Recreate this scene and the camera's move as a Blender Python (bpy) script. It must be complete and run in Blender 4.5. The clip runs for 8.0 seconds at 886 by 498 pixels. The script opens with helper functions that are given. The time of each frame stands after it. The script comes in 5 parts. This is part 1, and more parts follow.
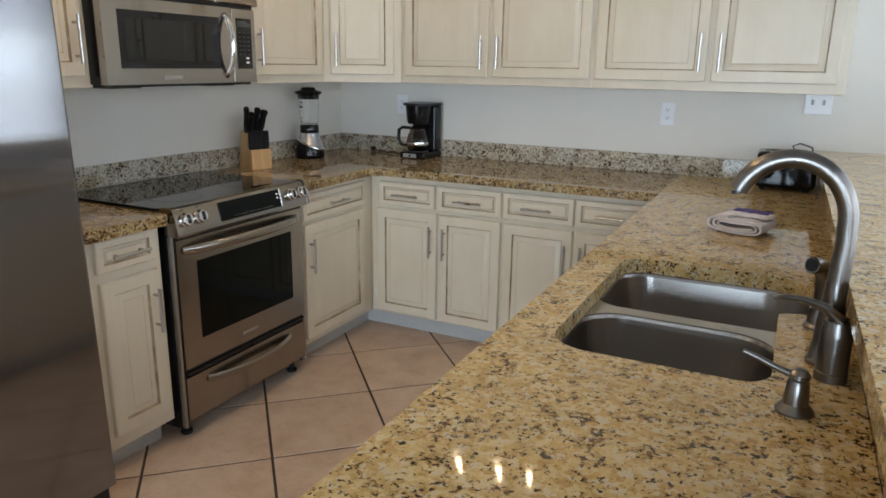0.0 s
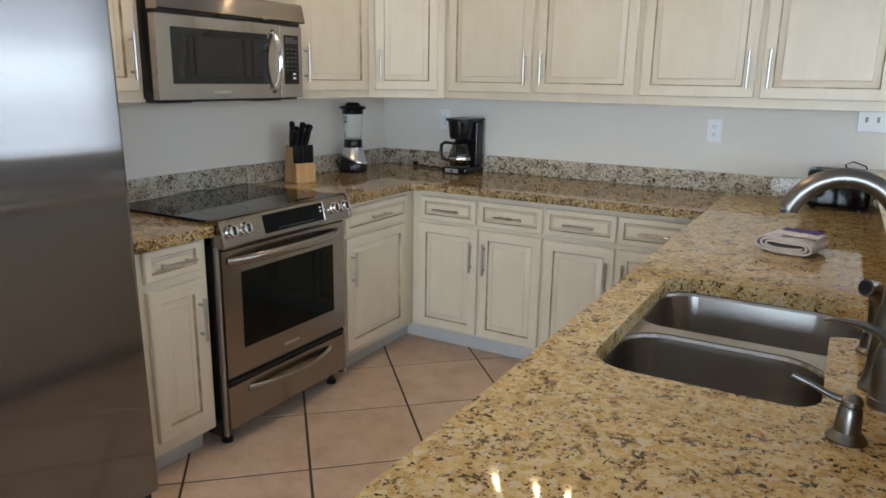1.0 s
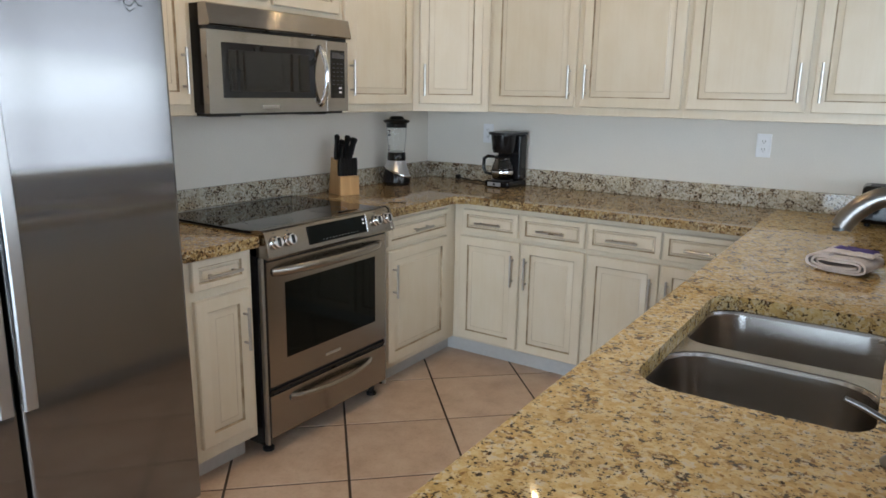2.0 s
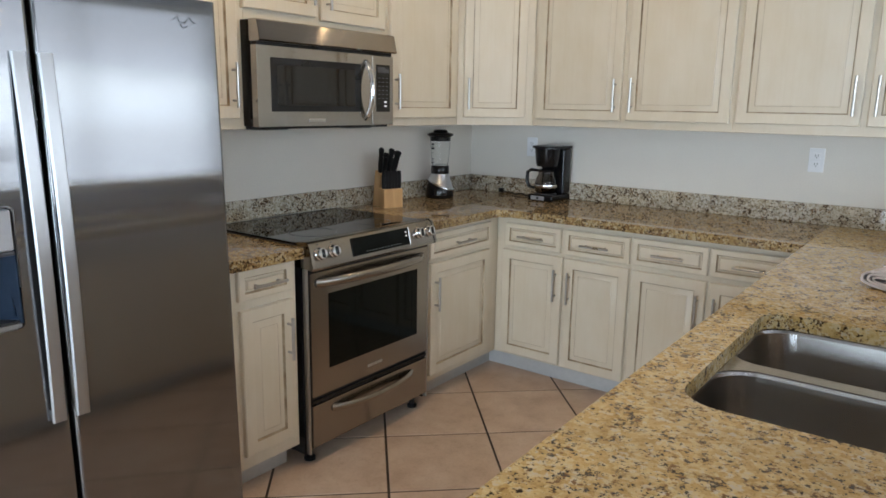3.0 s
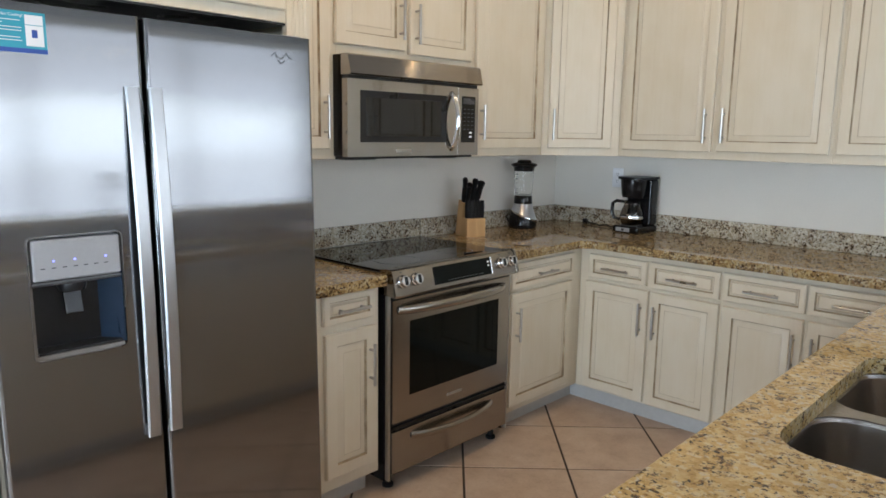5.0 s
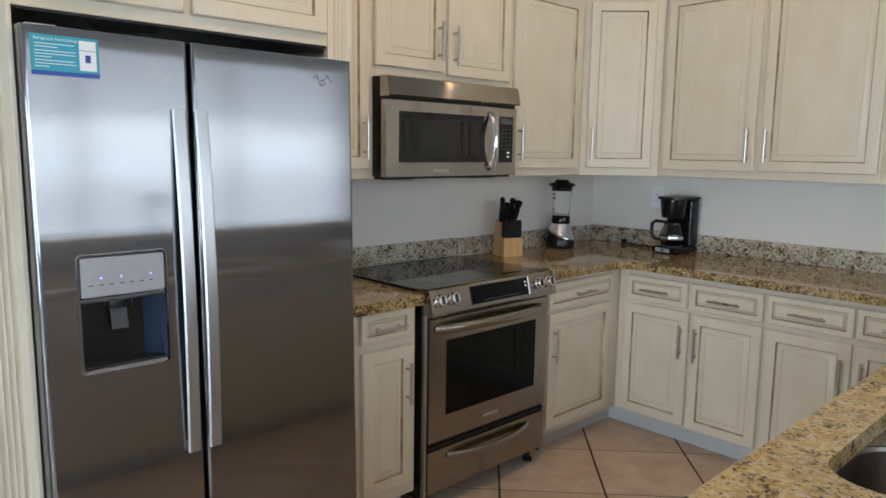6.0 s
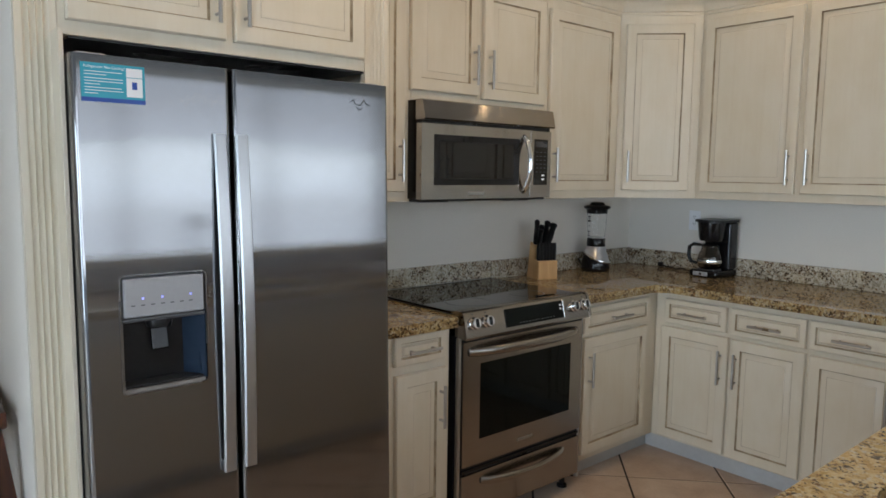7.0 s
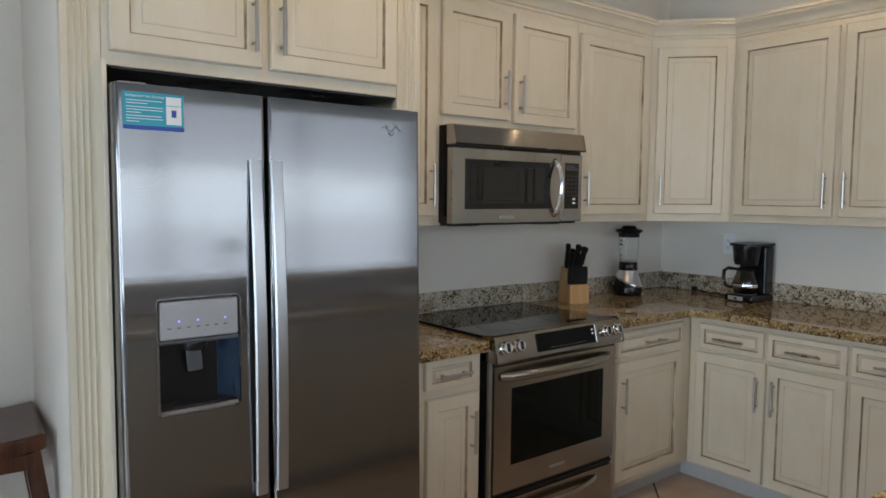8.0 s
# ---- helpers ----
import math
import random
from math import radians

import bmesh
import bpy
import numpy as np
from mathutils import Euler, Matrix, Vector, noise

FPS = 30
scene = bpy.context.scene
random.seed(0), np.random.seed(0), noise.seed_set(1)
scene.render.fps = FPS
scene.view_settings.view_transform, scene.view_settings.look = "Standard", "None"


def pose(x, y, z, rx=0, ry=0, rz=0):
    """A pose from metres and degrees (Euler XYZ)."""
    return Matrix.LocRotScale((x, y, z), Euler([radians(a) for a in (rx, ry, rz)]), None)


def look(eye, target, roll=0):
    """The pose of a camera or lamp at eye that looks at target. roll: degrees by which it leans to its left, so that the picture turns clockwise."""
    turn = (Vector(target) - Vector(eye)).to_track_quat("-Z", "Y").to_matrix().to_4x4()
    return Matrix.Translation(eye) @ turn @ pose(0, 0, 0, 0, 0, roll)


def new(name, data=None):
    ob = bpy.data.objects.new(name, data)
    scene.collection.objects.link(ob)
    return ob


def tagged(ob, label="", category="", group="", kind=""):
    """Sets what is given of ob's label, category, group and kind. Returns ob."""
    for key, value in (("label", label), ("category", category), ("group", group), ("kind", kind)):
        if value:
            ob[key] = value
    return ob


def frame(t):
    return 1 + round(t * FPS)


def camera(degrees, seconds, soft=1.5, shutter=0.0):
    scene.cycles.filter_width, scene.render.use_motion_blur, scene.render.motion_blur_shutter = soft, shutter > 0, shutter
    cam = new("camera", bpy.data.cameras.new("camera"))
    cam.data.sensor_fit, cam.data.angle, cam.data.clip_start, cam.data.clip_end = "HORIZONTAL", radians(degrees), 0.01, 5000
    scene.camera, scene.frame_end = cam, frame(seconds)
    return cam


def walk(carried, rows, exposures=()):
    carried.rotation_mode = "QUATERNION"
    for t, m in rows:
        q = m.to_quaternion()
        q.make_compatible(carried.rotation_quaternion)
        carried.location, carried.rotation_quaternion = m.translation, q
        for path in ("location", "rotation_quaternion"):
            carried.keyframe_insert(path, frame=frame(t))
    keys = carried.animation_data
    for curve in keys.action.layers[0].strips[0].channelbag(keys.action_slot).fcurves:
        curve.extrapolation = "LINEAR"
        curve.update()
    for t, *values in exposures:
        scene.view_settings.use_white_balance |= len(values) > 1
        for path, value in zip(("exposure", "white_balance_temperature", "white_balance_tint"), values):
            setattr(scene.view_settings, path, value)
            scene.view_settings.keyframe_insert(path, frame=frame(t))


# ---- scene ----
cam = camera(64.63, 8.0, soft=1.6)
PATH = [
    (0.0, pose(2.610, -3.768, 1.448, 75.18, -0.87, 26.63)),
    (0.5, pose(2.609, -3.768, 1.449, 75.78, -0.94, 28.34)),
    (1.0, pose(2.609, -3.768, 1.449, 76.33, -0.95, 30.05)),
    (1.5, pose(2.609, -3.769, 1.450, 76.83, -0.96, 31.78)),
    (3.0, pose(2.609, -3.771, 1.452, 78.33, -0.90, 37.04)),
    (3.5, pose(2.609, -3.773, 1.453, 78.82, -0.86, 38.80)),
    (4.0, pose(2.609, -3.774, 1.454, 79.36, -0.85, 40.52)),
    (4.5, pose(2.609, -3.776, 1.455, 79.93, -0.90, 42.18)),
    (6.0, pose(2.609, -3.782, 1.459, 82.09, -0.78, 46.77)),
    (6.5, pose(2.609, -3.784, 1.460, 82.93, -0.80, 48.19)),
    (7.0, pose(2.609, -3.787, 1.461, 83.85, -0.71, 49.52)),
    (7.5, pose(2.608, -3.790, 1.462, 84.78, -0.63, 50.77)),
    (8.0, pose(2.608, -3.793, 1.464, 85.72, -0.54, 51.93)),
]
walk(cam, PATH, [(0.0, -0.36), (1.5, -0.28), (3.5, -0.32), (4.5, -0.23), (6.0, -0.49), (8.0, -0.85)])

# ---- world and lights ----
SPOT_WATTS = 0.2
world = bpy.data.worlds.new("sky")
scene.world = world
world.use_nodes = True
sky = world.node_tree.nodes.new("ShaderNodeTexSky")
sky.sky_type, sky.sun_disc = "NISHITA", False
sky.sun_elevation, sky.sun_rotation = radians(48), radians(160)
world.node_tree.links.new(sky.outputs[0], world.node_tree.nodes["Background"].inputs[0])
world.node_tree.nodes["Background"].inputs[1].default_value = 0.12


def window_light(name, m, wide, high, watts, colour, spread):
    lamp = bpy.data.lights.new(name, "AREA")
    lamp.shape, lamp.size, lamp.size_y, lamp.energy, lamp.color = "RECTANGLE", wide, high, watts, colour
    lamp.spread = radians(spread)
    ob = new(name, lamp)
    ob.matrix_basis = m
    return ob


# skylight falling in, downwards, through the sliding door behind the kitchen
window_light("door_daylight", look((2.75, -8.42, 1.05), (2.60, -5.20, -0.15)), 2.2, 2.0, 112, (0.66, 0.83, 1.0), 115)


def added_warm_lamp(x, y, watts):
    """An unseen warm lamp at the ceiling, added to warm cabinets and counter."""
    lamp = bpy.data.lights.new("added_warm_lamp", "SPOT")
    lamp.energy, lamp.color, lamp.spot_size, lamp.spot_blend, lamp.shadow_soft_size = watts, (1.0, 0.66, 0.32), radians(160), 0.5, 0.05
    ob = new("added_warm_lamp", lamp)
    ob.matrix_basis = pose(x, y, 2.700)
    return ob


# places of the added lamps, chosen for where their warmth falls
ADDED_LIGHTS = [(1.35, -1.70), (1.35, -2.80)]
for spot in ADDED_LIGHTS:
    added_warm_lamp(spot[0], spot[1], 19)


# ---- materials ----
def nodes_of(name):
    m = bpy.data.materials.new(name)
    m.use_nodes = True
    t = m.node_tree
    return m, t, t.nodes["Principled BSDF"]


def link(t, a, b):
    t.links.new(a, b)


def node(t, kind, **values):
    n = t.nodes.new("ShaderNode" + kind)
    for k, v in values.items():
        n.inputs[k.replace("_", " ")].default_value = v
    return n


def ramp(t, source, stops, constant=False):
    r = t.nodes.new("ShaderNodeValToRGB")
    if constant:
        r.color_ramp.interpolation = "CONSTANT"
    e = r.color_ramp.elements
    while len(e) < len(stops):
        e.new(0.5)
    for el, (p, c) in zip(e, stops):
        el.position, el.color = p, (*c, 1) if len(c) == 3 else c
    link(t, source, r.inputs[0])
    return r


def coords(t, scale=(1, 1, 1)):
    c = t.nodes.new("ShaderNodeTexCoord")
    m = t.nodes.new("ShaderNodeMapping")
    m.inputs["Scale"].default_value = scale
    link(t, c.outputs["Object"], m.inputs["Vector"])
    return m.outputs[0]


def blend(t, factor, a, b, mode="MIX"):
    m = t.nodes.new("ShaderNodeMix")
    m.data_type, m.blend_type = "RGBA", mode
    if isinstance(factor, (int, float)):
        m.inputs[0].default_value = factor
    else:
        link(t, factor, m.inputs[0])
    for sock, v in ((m.inputs[6], a), (m.inputs[7], b)):
        if isinstance(v, tuple):
            sock.default_value = (*v, 1)
        else:
            link(t, v, sock)
    return m.outputs[2]


def bump(t, bsdf, height, strength, distance=0.002):
    b = node(t, "Bump", Strength=strength, Distance=distance)
    link(t, height, b.inputs["Height"])
    link(t, b.outputs[0], bsdf.inputs["Normal"])


def plain(name, colour, rough=0.5, metal=0.0, grain=60.0, amount=0.08, relief=0.05, stretch=(1, 1, 1), coat=0.0, spec=0.5):
    """A surface with two scales of colour variation, uneven gloss and fine relief."""
    m, t, b = nodes_of(name)
    v = coords(t, stretch)
    fine = node(t, "TexNoise", Scale=grain, Detail=5.0)
    wide = node(t, "TexNoise", Scale=grain / 14, Detail=3.0)
    link(t, v, fine.inputs["Vector"])
    link(t, v, wide.inputs["Vector"])
    dark = tuple(c * (1 - 1.6 * amount) for c in colour)
    light = tuple(min(1, c * (1 + amount)) for c in colour)
    a = ramp(t, fine.outputs[0], [(0.3, dark), (0.7, light)])
    w = ramp(t, wide.outputs[0], [(0.35, tuple(c * (1 - amount) for c in colour)), (0.65, colour)])
    link(t, blend(t, 0.5, a.outputs[0], w.outputs[0]), b.inputs["Base Color"])
    r = ramp(t, wide.outputs[0], [(0.3, (rough * 0.85,) * 3), (0.7, (min(1, rough * 1.15),) * 3)])
    link(t, r.outputs[0], b.inputs["Roughness"])
    b.inputs["Metallic"].default_value = metal
    b.inputs["Coat Weight"].default_value = coat
    b.inputs["Specular IOR Level"].default_value = spec
    if relief:
        bump(t, b, fine.outputs[0], relief)
    return m


def cream_paint():
    """Cream cabinet paint, brushed with a thin brown glaze that leaves faint upright streaks and soft smudges."""
    m, t, b = nodes_of("cream_glazed_paint")
    streak = node(t, "TexNoise", Scale=1.0, Detail=5.0, Roughness=0.65)
    link(t, coords(t, (75, 75, 1.6)), streak.inputs["Vector"])
    cloud = node(t, "TexNoise", Scale=5.0, Detail=6.0, Roughness=0.6)
    link(t, coords(t, (1.6, 1.6, 0.7)), cloud.inputs["Vector"])
    a = ramp(t, streak.outputs[0], [(0.25, (0.664, 0.596, 0.472)), (0.5, (0.682, 0.616, 0.497)), (0.75, (0.69, 0.627, 0.51))])
    c = ramp(t, cloud.outputs[0], [(0.3, (0.93, 0.90, 0.84)), (0.6, (1, 1, 1))])
    link(t, blend(t, 0.75, a.outputs[0], c.outputs[0], "MULTIPLY"), b.inputs["Base Color"])
    r = ramp(t, cloud.outputs[0], [(0.3, (0.30,) * 3), (0.7, (0.40,) * 3)])
    link(t, r.outputs[0], b.inputs["Roughness"])
    bump(t, b, streak.outputs[0], 0.03, 0.0004)
    return m


def glaze_lines():
    """Brown glaze left in the grooves of the fronts, wiped thin in places and thick in others."""
    m, t, b = nodes_of("brown_glaze")
    wipe = node(t, "TexNoise", Scale=11.0, Detail=5.0, Roughness=0.65)
    link(t, coords(t), wipe.inputs["Vector"])
    c = ramp(t, wipe.outputs[0], [(0.30, (0.17, 0.115, 0.06)), (0.42, (0.29, 0.215, 0.13)), (0.55, (0.40, 0.325, 0.215)), (0.70, (0.52, 0.45, 0.33))])
    link(t, c.outputs[0], b.inputs["Base Color"])
    b.inputs["Roughness"].default_value = 0.5
    return m


def granite(name, palette, line_from, fleck_from):
    """Polished granite: interlocked crystals of several tones, dark mica along their borders in clusters, and scattered dark flecks."""
    m, t, b = nodes_of(name)
    v = coords(t)

    def math_node(operation, a, c):
        n = t.nodes.new("ShaderNodeMath")
        n.operation = operation
        for sock, val in ((n.inputs[0], a), (n.inputs[1], c)):
            if isinstance(val, (int, float)):
                sock.default_value = val
            else:
                link(t, val, sock)
        return n.outputs[0]

    def cloud(scale, detail, rough, shift=0.0):
        n = node(t, "TexNoise", Scale=scale, Detail=detail, Roughness=rough)
        off = t.nodes.new("ShaderNodeVectorMath")
        off.operation = "ADD"
        link(t, v, off.inputs[0])
        off.inputs[1].default_value = (shift, shift * 0.7, shift * 1.3)
        link(t, off.outputs[0], n.inputs["Vector"])
        return n

    def fade(source, low, high):
        r = t.nodes.new("ShaderNodeMapRange")
        r.inputs["From Min"].default_value, r.inputs["From Max"].default_value = low, high
        link(t, source, r.inputs["Value"])
        return r.outputs[0]

    def crystals(scale, feature, wander, shift):
        push = t.nodes.new("ShaderNodeVectorMath")
        push.operation = "MULTIPLY_ADD"
        link(t, cloud(scale * 0.8, 4, 0.6, shift).outputs["Color"], push.inputs[0])
        push.inputs[1].default_value = (wander,) * 3
        link(t, v, push.inputs[2])
        n = node(t, "TexVoronoi", Scale=scale)
        n.feature = feature
        link(t, push.outputs[0], n.inputs["Vector"])
        return n

    def tone(n):
        sep = t.nodes.new("ShaderNodeSeparateColor")
        link(t, n.outputs["Color"], sep.inputs[0])
        return sep.outputs[0]

    body = crystals(92, "F1", 0.022, 2.0)
    mixed = math_node("ADD", math_node("MULTIPLY", tone(body), 0.38), math_node("MULTIPLY", cloud(120, 6, 0.7, 4.0).outputs[0], 0.62))
    ground = ramp(t, mixed, list(zip((0.22, 0.36, 0.50, 0.62, 0.74), palette))).outputs[0]
    wide = ramp(t, cloud(9, 4, 0.6, 3.0).outputs[0], [(0.34, (0.84, 0.82, 0.80)), (0.5, (1, 1, 1)), (0.68, (1.0, 0.94, 0.84))]).outputs[0]
    ground = blend(t, 0.8, ground, wide, "MULTIPLY")
    patch = cloud(19, 4, 0.65, 11.0).outputs[0]
    border = crystals(92, "DISTANCE_TO_EDGE", 0.022, 2.0).outputs["Distance"]
    lines = math_node("MULTIPLY", fade(border, 0.12, 0.03), fade(patch, line_from, line_from + 0.12))
    ground = blend(t, math_node("MULTIPLY", lines, 0.75), ground, (0.17, 0.095, 0.04))
    rust = math_node("ADD", cloud(78, 5, 0.6, 15.0).outputs[0], math_node("MULTIPLY", patch, 0.30))
    ground = blend(t, fade(rust, fleck_from - 0.005, fleck_from + 0.045), ground, (0.20, 0.11, 0.045))
    mica = math_node("ADD", cloud(118, 4, 0.58, 19.0).outputs[0], math_node("MULTIPLY", patch, 0.42))
    ground = blend(t, fade(mica, fleck_from + 0.045, fleck_from + 0.075), ground, (0.046, 0.026, 0.012))
    link(t, ground, b.inputs["Base Color"])
    b.inputs["Roughness"].default_value = 0.04
    b.inputs["Specular IOR Level"].default_value = 0.42
    return m


def steel(name, colour=(0.56, 0.55, 0.54), rough=0.30, aniso=0.75, grain=(900, 900, 6), turn=0.0, wide=0.0, streaks=0.05):
    """Brushed stainless steel; the brush lines give a sideways blur and a fine streak."""
    m, t, b = nodes_of(name)
    streak = node(t, "TexNoise", Scale=1.0, Detail=3.0)
    link(t, coords(t, grain), streak.inputs["Vector"])
    smear = node(t, "TexNoise", Scale=2.2, Detail=5.0)
    link(t, coords(t), smear.inputs["Vector"])
    a = ramp(t, streak.outputs[0], [(0.3, tuple(c * (1 - streaks) for c in colour)), (0.7, tuple(min(1, c * (1 + streaks)) for c in colour))])
    link(t, a.outputs[0], b.inputs["Base Color"])
    r = ramp(t, smear.outputs[0], [(0.3, (rough * 0.88,) * 3), (0.7, (rough * 1.12,) * 3)])
    link(t, r.outputs[0], b.inputs["Roughness"])
    b.inputs["Metallic"].default_value = 1.0
    b.inputs["Anisotropic"].default_value = aniso
    b.inputs["Anisotropic Rotation"].default_value = turn
    tangent = t.nodes.new("ShaderNodeTangent")
    tangent.direction_type, tangent.uv_map = "UV_MAP", "box"
    link(t, tangent.outputs[0], b.inputs["Tangent"])
    if wide:
        # the broad sheen that fine scratches add round the sharp reflection
        sheen = t.nodes.new("ShaderNodeBsdfAnisotropic")
        sheen.inputs["Roughness"].default_value = 0.38
        link(t, a.outputs[0], sheen.inputs["Color"])
        mix = t.nodes.new("ShaderNodeMixShader")
        mix.inputs[0].default_value = wide
        link(t, b.outputs[0], mix.inputs[1])
        link(t, sheen.outputs[0], mix.inputs[2])
        link(t, mix.outputs[0], t.nodes["Material Output"].inputs["Surface"])
    return m


def tile_material():
    m, t, b = nodes_of("peach_ceramic_tile")
    info = t.nodes.new("ShaderNodeObjectInfo")
    v = t.nodes.new("ShaderNodeVectorMath")
    v.operation = "ADD"
    link(t, coords(t), v.inputs[0])
    off = t.nodes.new("ShaderNodeVectorMath")
    off.operation = "SCALE"
    off.inputs[0].default_value = (37, 17, 5)
    link(t, info.outputs["Random"], off.inputs["Scale"])
    link(t, off.outputs[0], v.inputs[1])
    cloud = node(t, "TexNoise", Scale=6.5, Detail=7.0, Roughness=0.62)
    link(t, v.outputs[0], cloud.inputs["Vector"])
    speck = node(t, "TexNoise", Scale=85.0, Detail=3.0)
    link(t, v.outputs[0], speck.inputs["Vector"])
    a = ramp(t, cloud.outputs[0], [(0.28, (0.50, 0.35, 0.255)), (0.48, (0.625, 0.47, 0.36)), (0.72, (0.72, 0.585, 0.475))])
    s = ramp(t, speck.outputs[0], [(0.3, (0.86, 0.84, 0.80)), (0.5, (1, 1, 1))])
    shade = ramp(t, info.outputs["Random"], [(0, (0.93, 0.92, 0.91)), (1, (1, 1, 1))])
    col = blend(t, 0.6, a.outputs[0], s.outputs[0], "MULTIPLY")
    link(t, blend(t, 1.0, col, shade.outputs[0], "MULTIPLY"), b.inputs["Base Color"])
    r = ramp(t, cloud.outputs[0], [(0.3, (0.33,) * 3), (0.7, (0.45,) * 3)])
    link(t, r.outputs[0], b.inputs["Roughness"])
    bump(t, b, cloud.outputs[0], 0.12, 0.002)
    return m


def glass(name, colour=(1, 1, 1), rough=0.0, ior=1.45):
    m, t, b = nodes_of(name)
    b.inputs["Base Color"].default_value = (*colour, 1)
    b.inputs["Transmission Weight"].default_value = 1.0
    b.inputs["Roughness"].default_value = rough
    b.inputs["IOR"].default_value = ior
    return m


def wood(name, dark, light, rough=0.4, scale=(30, 30, 3)):
    m, t, b = nodes_of(name)
    n = node(t, "TexNoise", Scale=1.0, Detail=6.0, Distortion=0.6)
    link(t, coords(t, scale), n.inputs["Vector"])
    big = node(t, "TexNoise", Scale=4.0, Detail=2.0)
    link(t, coords(t), big.inputs["Vector"])
    a = ramp(t, n.outputs[0], [(0.3, dark), (0.68, light)])
    c = ramp(t, big.outputs[0], [(0.3, (0.88, 0.86, 0.84)), (0.7, (1, 1, 1))])
    link(t, blend(t, 1.0, a.outputs[0], c.outputs[0], "MULTIPLY"), b.inputs["Base Color"])
    b.inputs["Roughness"].default_value = rough
    bump(t, b, n.outputs[0], 0.08, 0.001)
    return m


def glow(name, colour, strength):
    m, t, b = nodes_of(name)
    b.inputs["Base Color"].default_value = (*colour, 1)
    b.inputs["Emission Color"].default_value = (*colour, 1)
    b.inputs["Emission Strength"].default_value = strength
    return m


def sea_view():
    """Plain glowing distance: pale sky above a glaring horizon, the sea falling off below it."""
    m, t, b = nodes_of("bright_sea_and_sky")
    sep = t.nodes.new("ShaderNodeSeparateXYZ")
    link(t, t.nodes.new("ShaderNodeTexCoord").outputs["Object"], sep.inputs[0])
    wave = node(t, "TexNoise", Scale=1.0, Detail=5.0, Roughness=0.55)
    link(t, coords(t, (1, 0.9, 2.2)), wave.inputs["Vector"])
    h = t.nodes.new("ShaderNodeMath")
    h.operation = "MULTIPLY_ADD"
    link(t, wave.outputs[0], h.inputs[0])
    h.inputs[1].default_value = 0.55
    link(t, sep.outputs["Z"], h.inputs[2])
    span = t.nodes.new("ShaderNodeMapRange")
    span.inputs["From Min"].default_value, span.inputs["From Max"].default_value = 0.4, 2.9
    link(t, h.outputs[0], span.inputs["Value"])
    c = ramp(t, span.outputs[0], [(0.0, (0.40, 0.45, 0.52)), (0.24, (0.50, 0.57, 0.66)), (0.28, (0.74, 0.83, 0.92)), (0.33, (0.56, 0.63, 0.72)), (0.46, (0.60, 0.67, 0.75)), (0.55, (0.78, 0.89, 1.0)), (0.66, (0.80, 0.91, 1.0)), (0.72, (0.48, 0.54, 0.62)), (0.84, (0.38, 0.42, 0.48)), (1.0, (0.31, 0.35, 0.41))])
    link(t, c.outputs[0], b.inputs["Emission Color"])
    b.inputs["Base Color"].default_value = (0, 0, 0, 1)
    # added boost: the backdrop glows stronger southwards to brighten the range wall
    south_boost = t.nodes.new("ShaderNodeMapRange")
    south_boost.inputs["From Min"].default_value, south_boost.inputs["From Max"].default_value = -3.6, -6.0
    south_boost.inputs["To Min"].default_value, south_boost.inputs["To Max"].default_value = 6.7, 16.0
    link(t, sep.outputs["Y"], south_boost.inputs["Value"])
    link(t, south_boost.outputs[0], b.inputs["Emission Strength"])
    return m


PAINT = cream_paint()
GLAZE = glaze_lines()
GRANITE = granite("golden_granite", [(0.34, 0.215, 0.075), (0.51, 0.345, 0.135), (0.585, 0.425, 0.195), (0.635, 0.505, 0.285), (0.56, 0.50, 0.39)], 0.53, 0.752)
# darker, browner copy of the golden granite; weaker light is put into its colour
SHADED_GRANITE = granite("shaded_granite", [(0.15, 0.095, 0.042), (0.30, 0.20, 0.085), (0.40, 0.285, 0.13), (0.49, 0.385, 0.215), (0.46, 0.41, 0.32)], 0.46, 0.722)
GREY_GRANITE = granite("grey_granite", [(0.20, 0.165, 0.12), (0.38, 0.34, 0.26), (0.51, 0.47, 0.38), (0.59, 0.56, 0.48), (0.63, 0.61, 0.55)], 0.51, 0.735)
WALL = plain("greige_wall_paint", (0.795, 0.765, 0.705), 0.62, grain=140, amount=0.03, relief=0.06)
# ceiling greyed so that less light bounces onto the wall cabinets
CEILING = plain("dimmed_ceiling_paint", (0.50, 0.49, 0.47), 0.8, grain=120, amount=0.03, relief=0.12)
# for the unseen east wall; backlit tone put into the colour for fridge reflections
REFLECTION_GREY = plain("reflection_grey_paint", (0.40, 0.45, 0.52), 0.7, grain=120, amount=0.05)
TILE = tile_material()
GROUT = plain("dark_grout", (0.075, 0.055, 0.045), 0.9, grain=200, amount=0.25)
STEEL = steel("brushed_steel", (0.36, 0.335, 0.31), 0.11, 0.98, (6, 6, 900), 0.25)
FRIDGE_STEEL = steel("fridge_steel", (0.245, 0.246, 0.252), 0.09, 0.94, (1500, 1500, 4), wide=0.25, streaks=0.012)
FRIDGE_BAR = steel("fridge_handle_steel", (0.45, 0.455, 0.465), 0.38, 0.5, (1500, 1500, 4), wide=0.6, streaks=0.012)
RANGE_STEEL = steel("range_steel", (0.33, 0.305, 0.28), 0.20, 0.75, (6, 6, 900), 0.25)
SINK_STEEL = steel("sink_steel", (0.40, 0.375, 0.355), 0.24, 0.6, (30, 30, 250), 0.25)
NICKEL = steel("brushed_nickel", (0.20, 0.19, 0.18), 0.29, 0.2, (60, 60, 300))
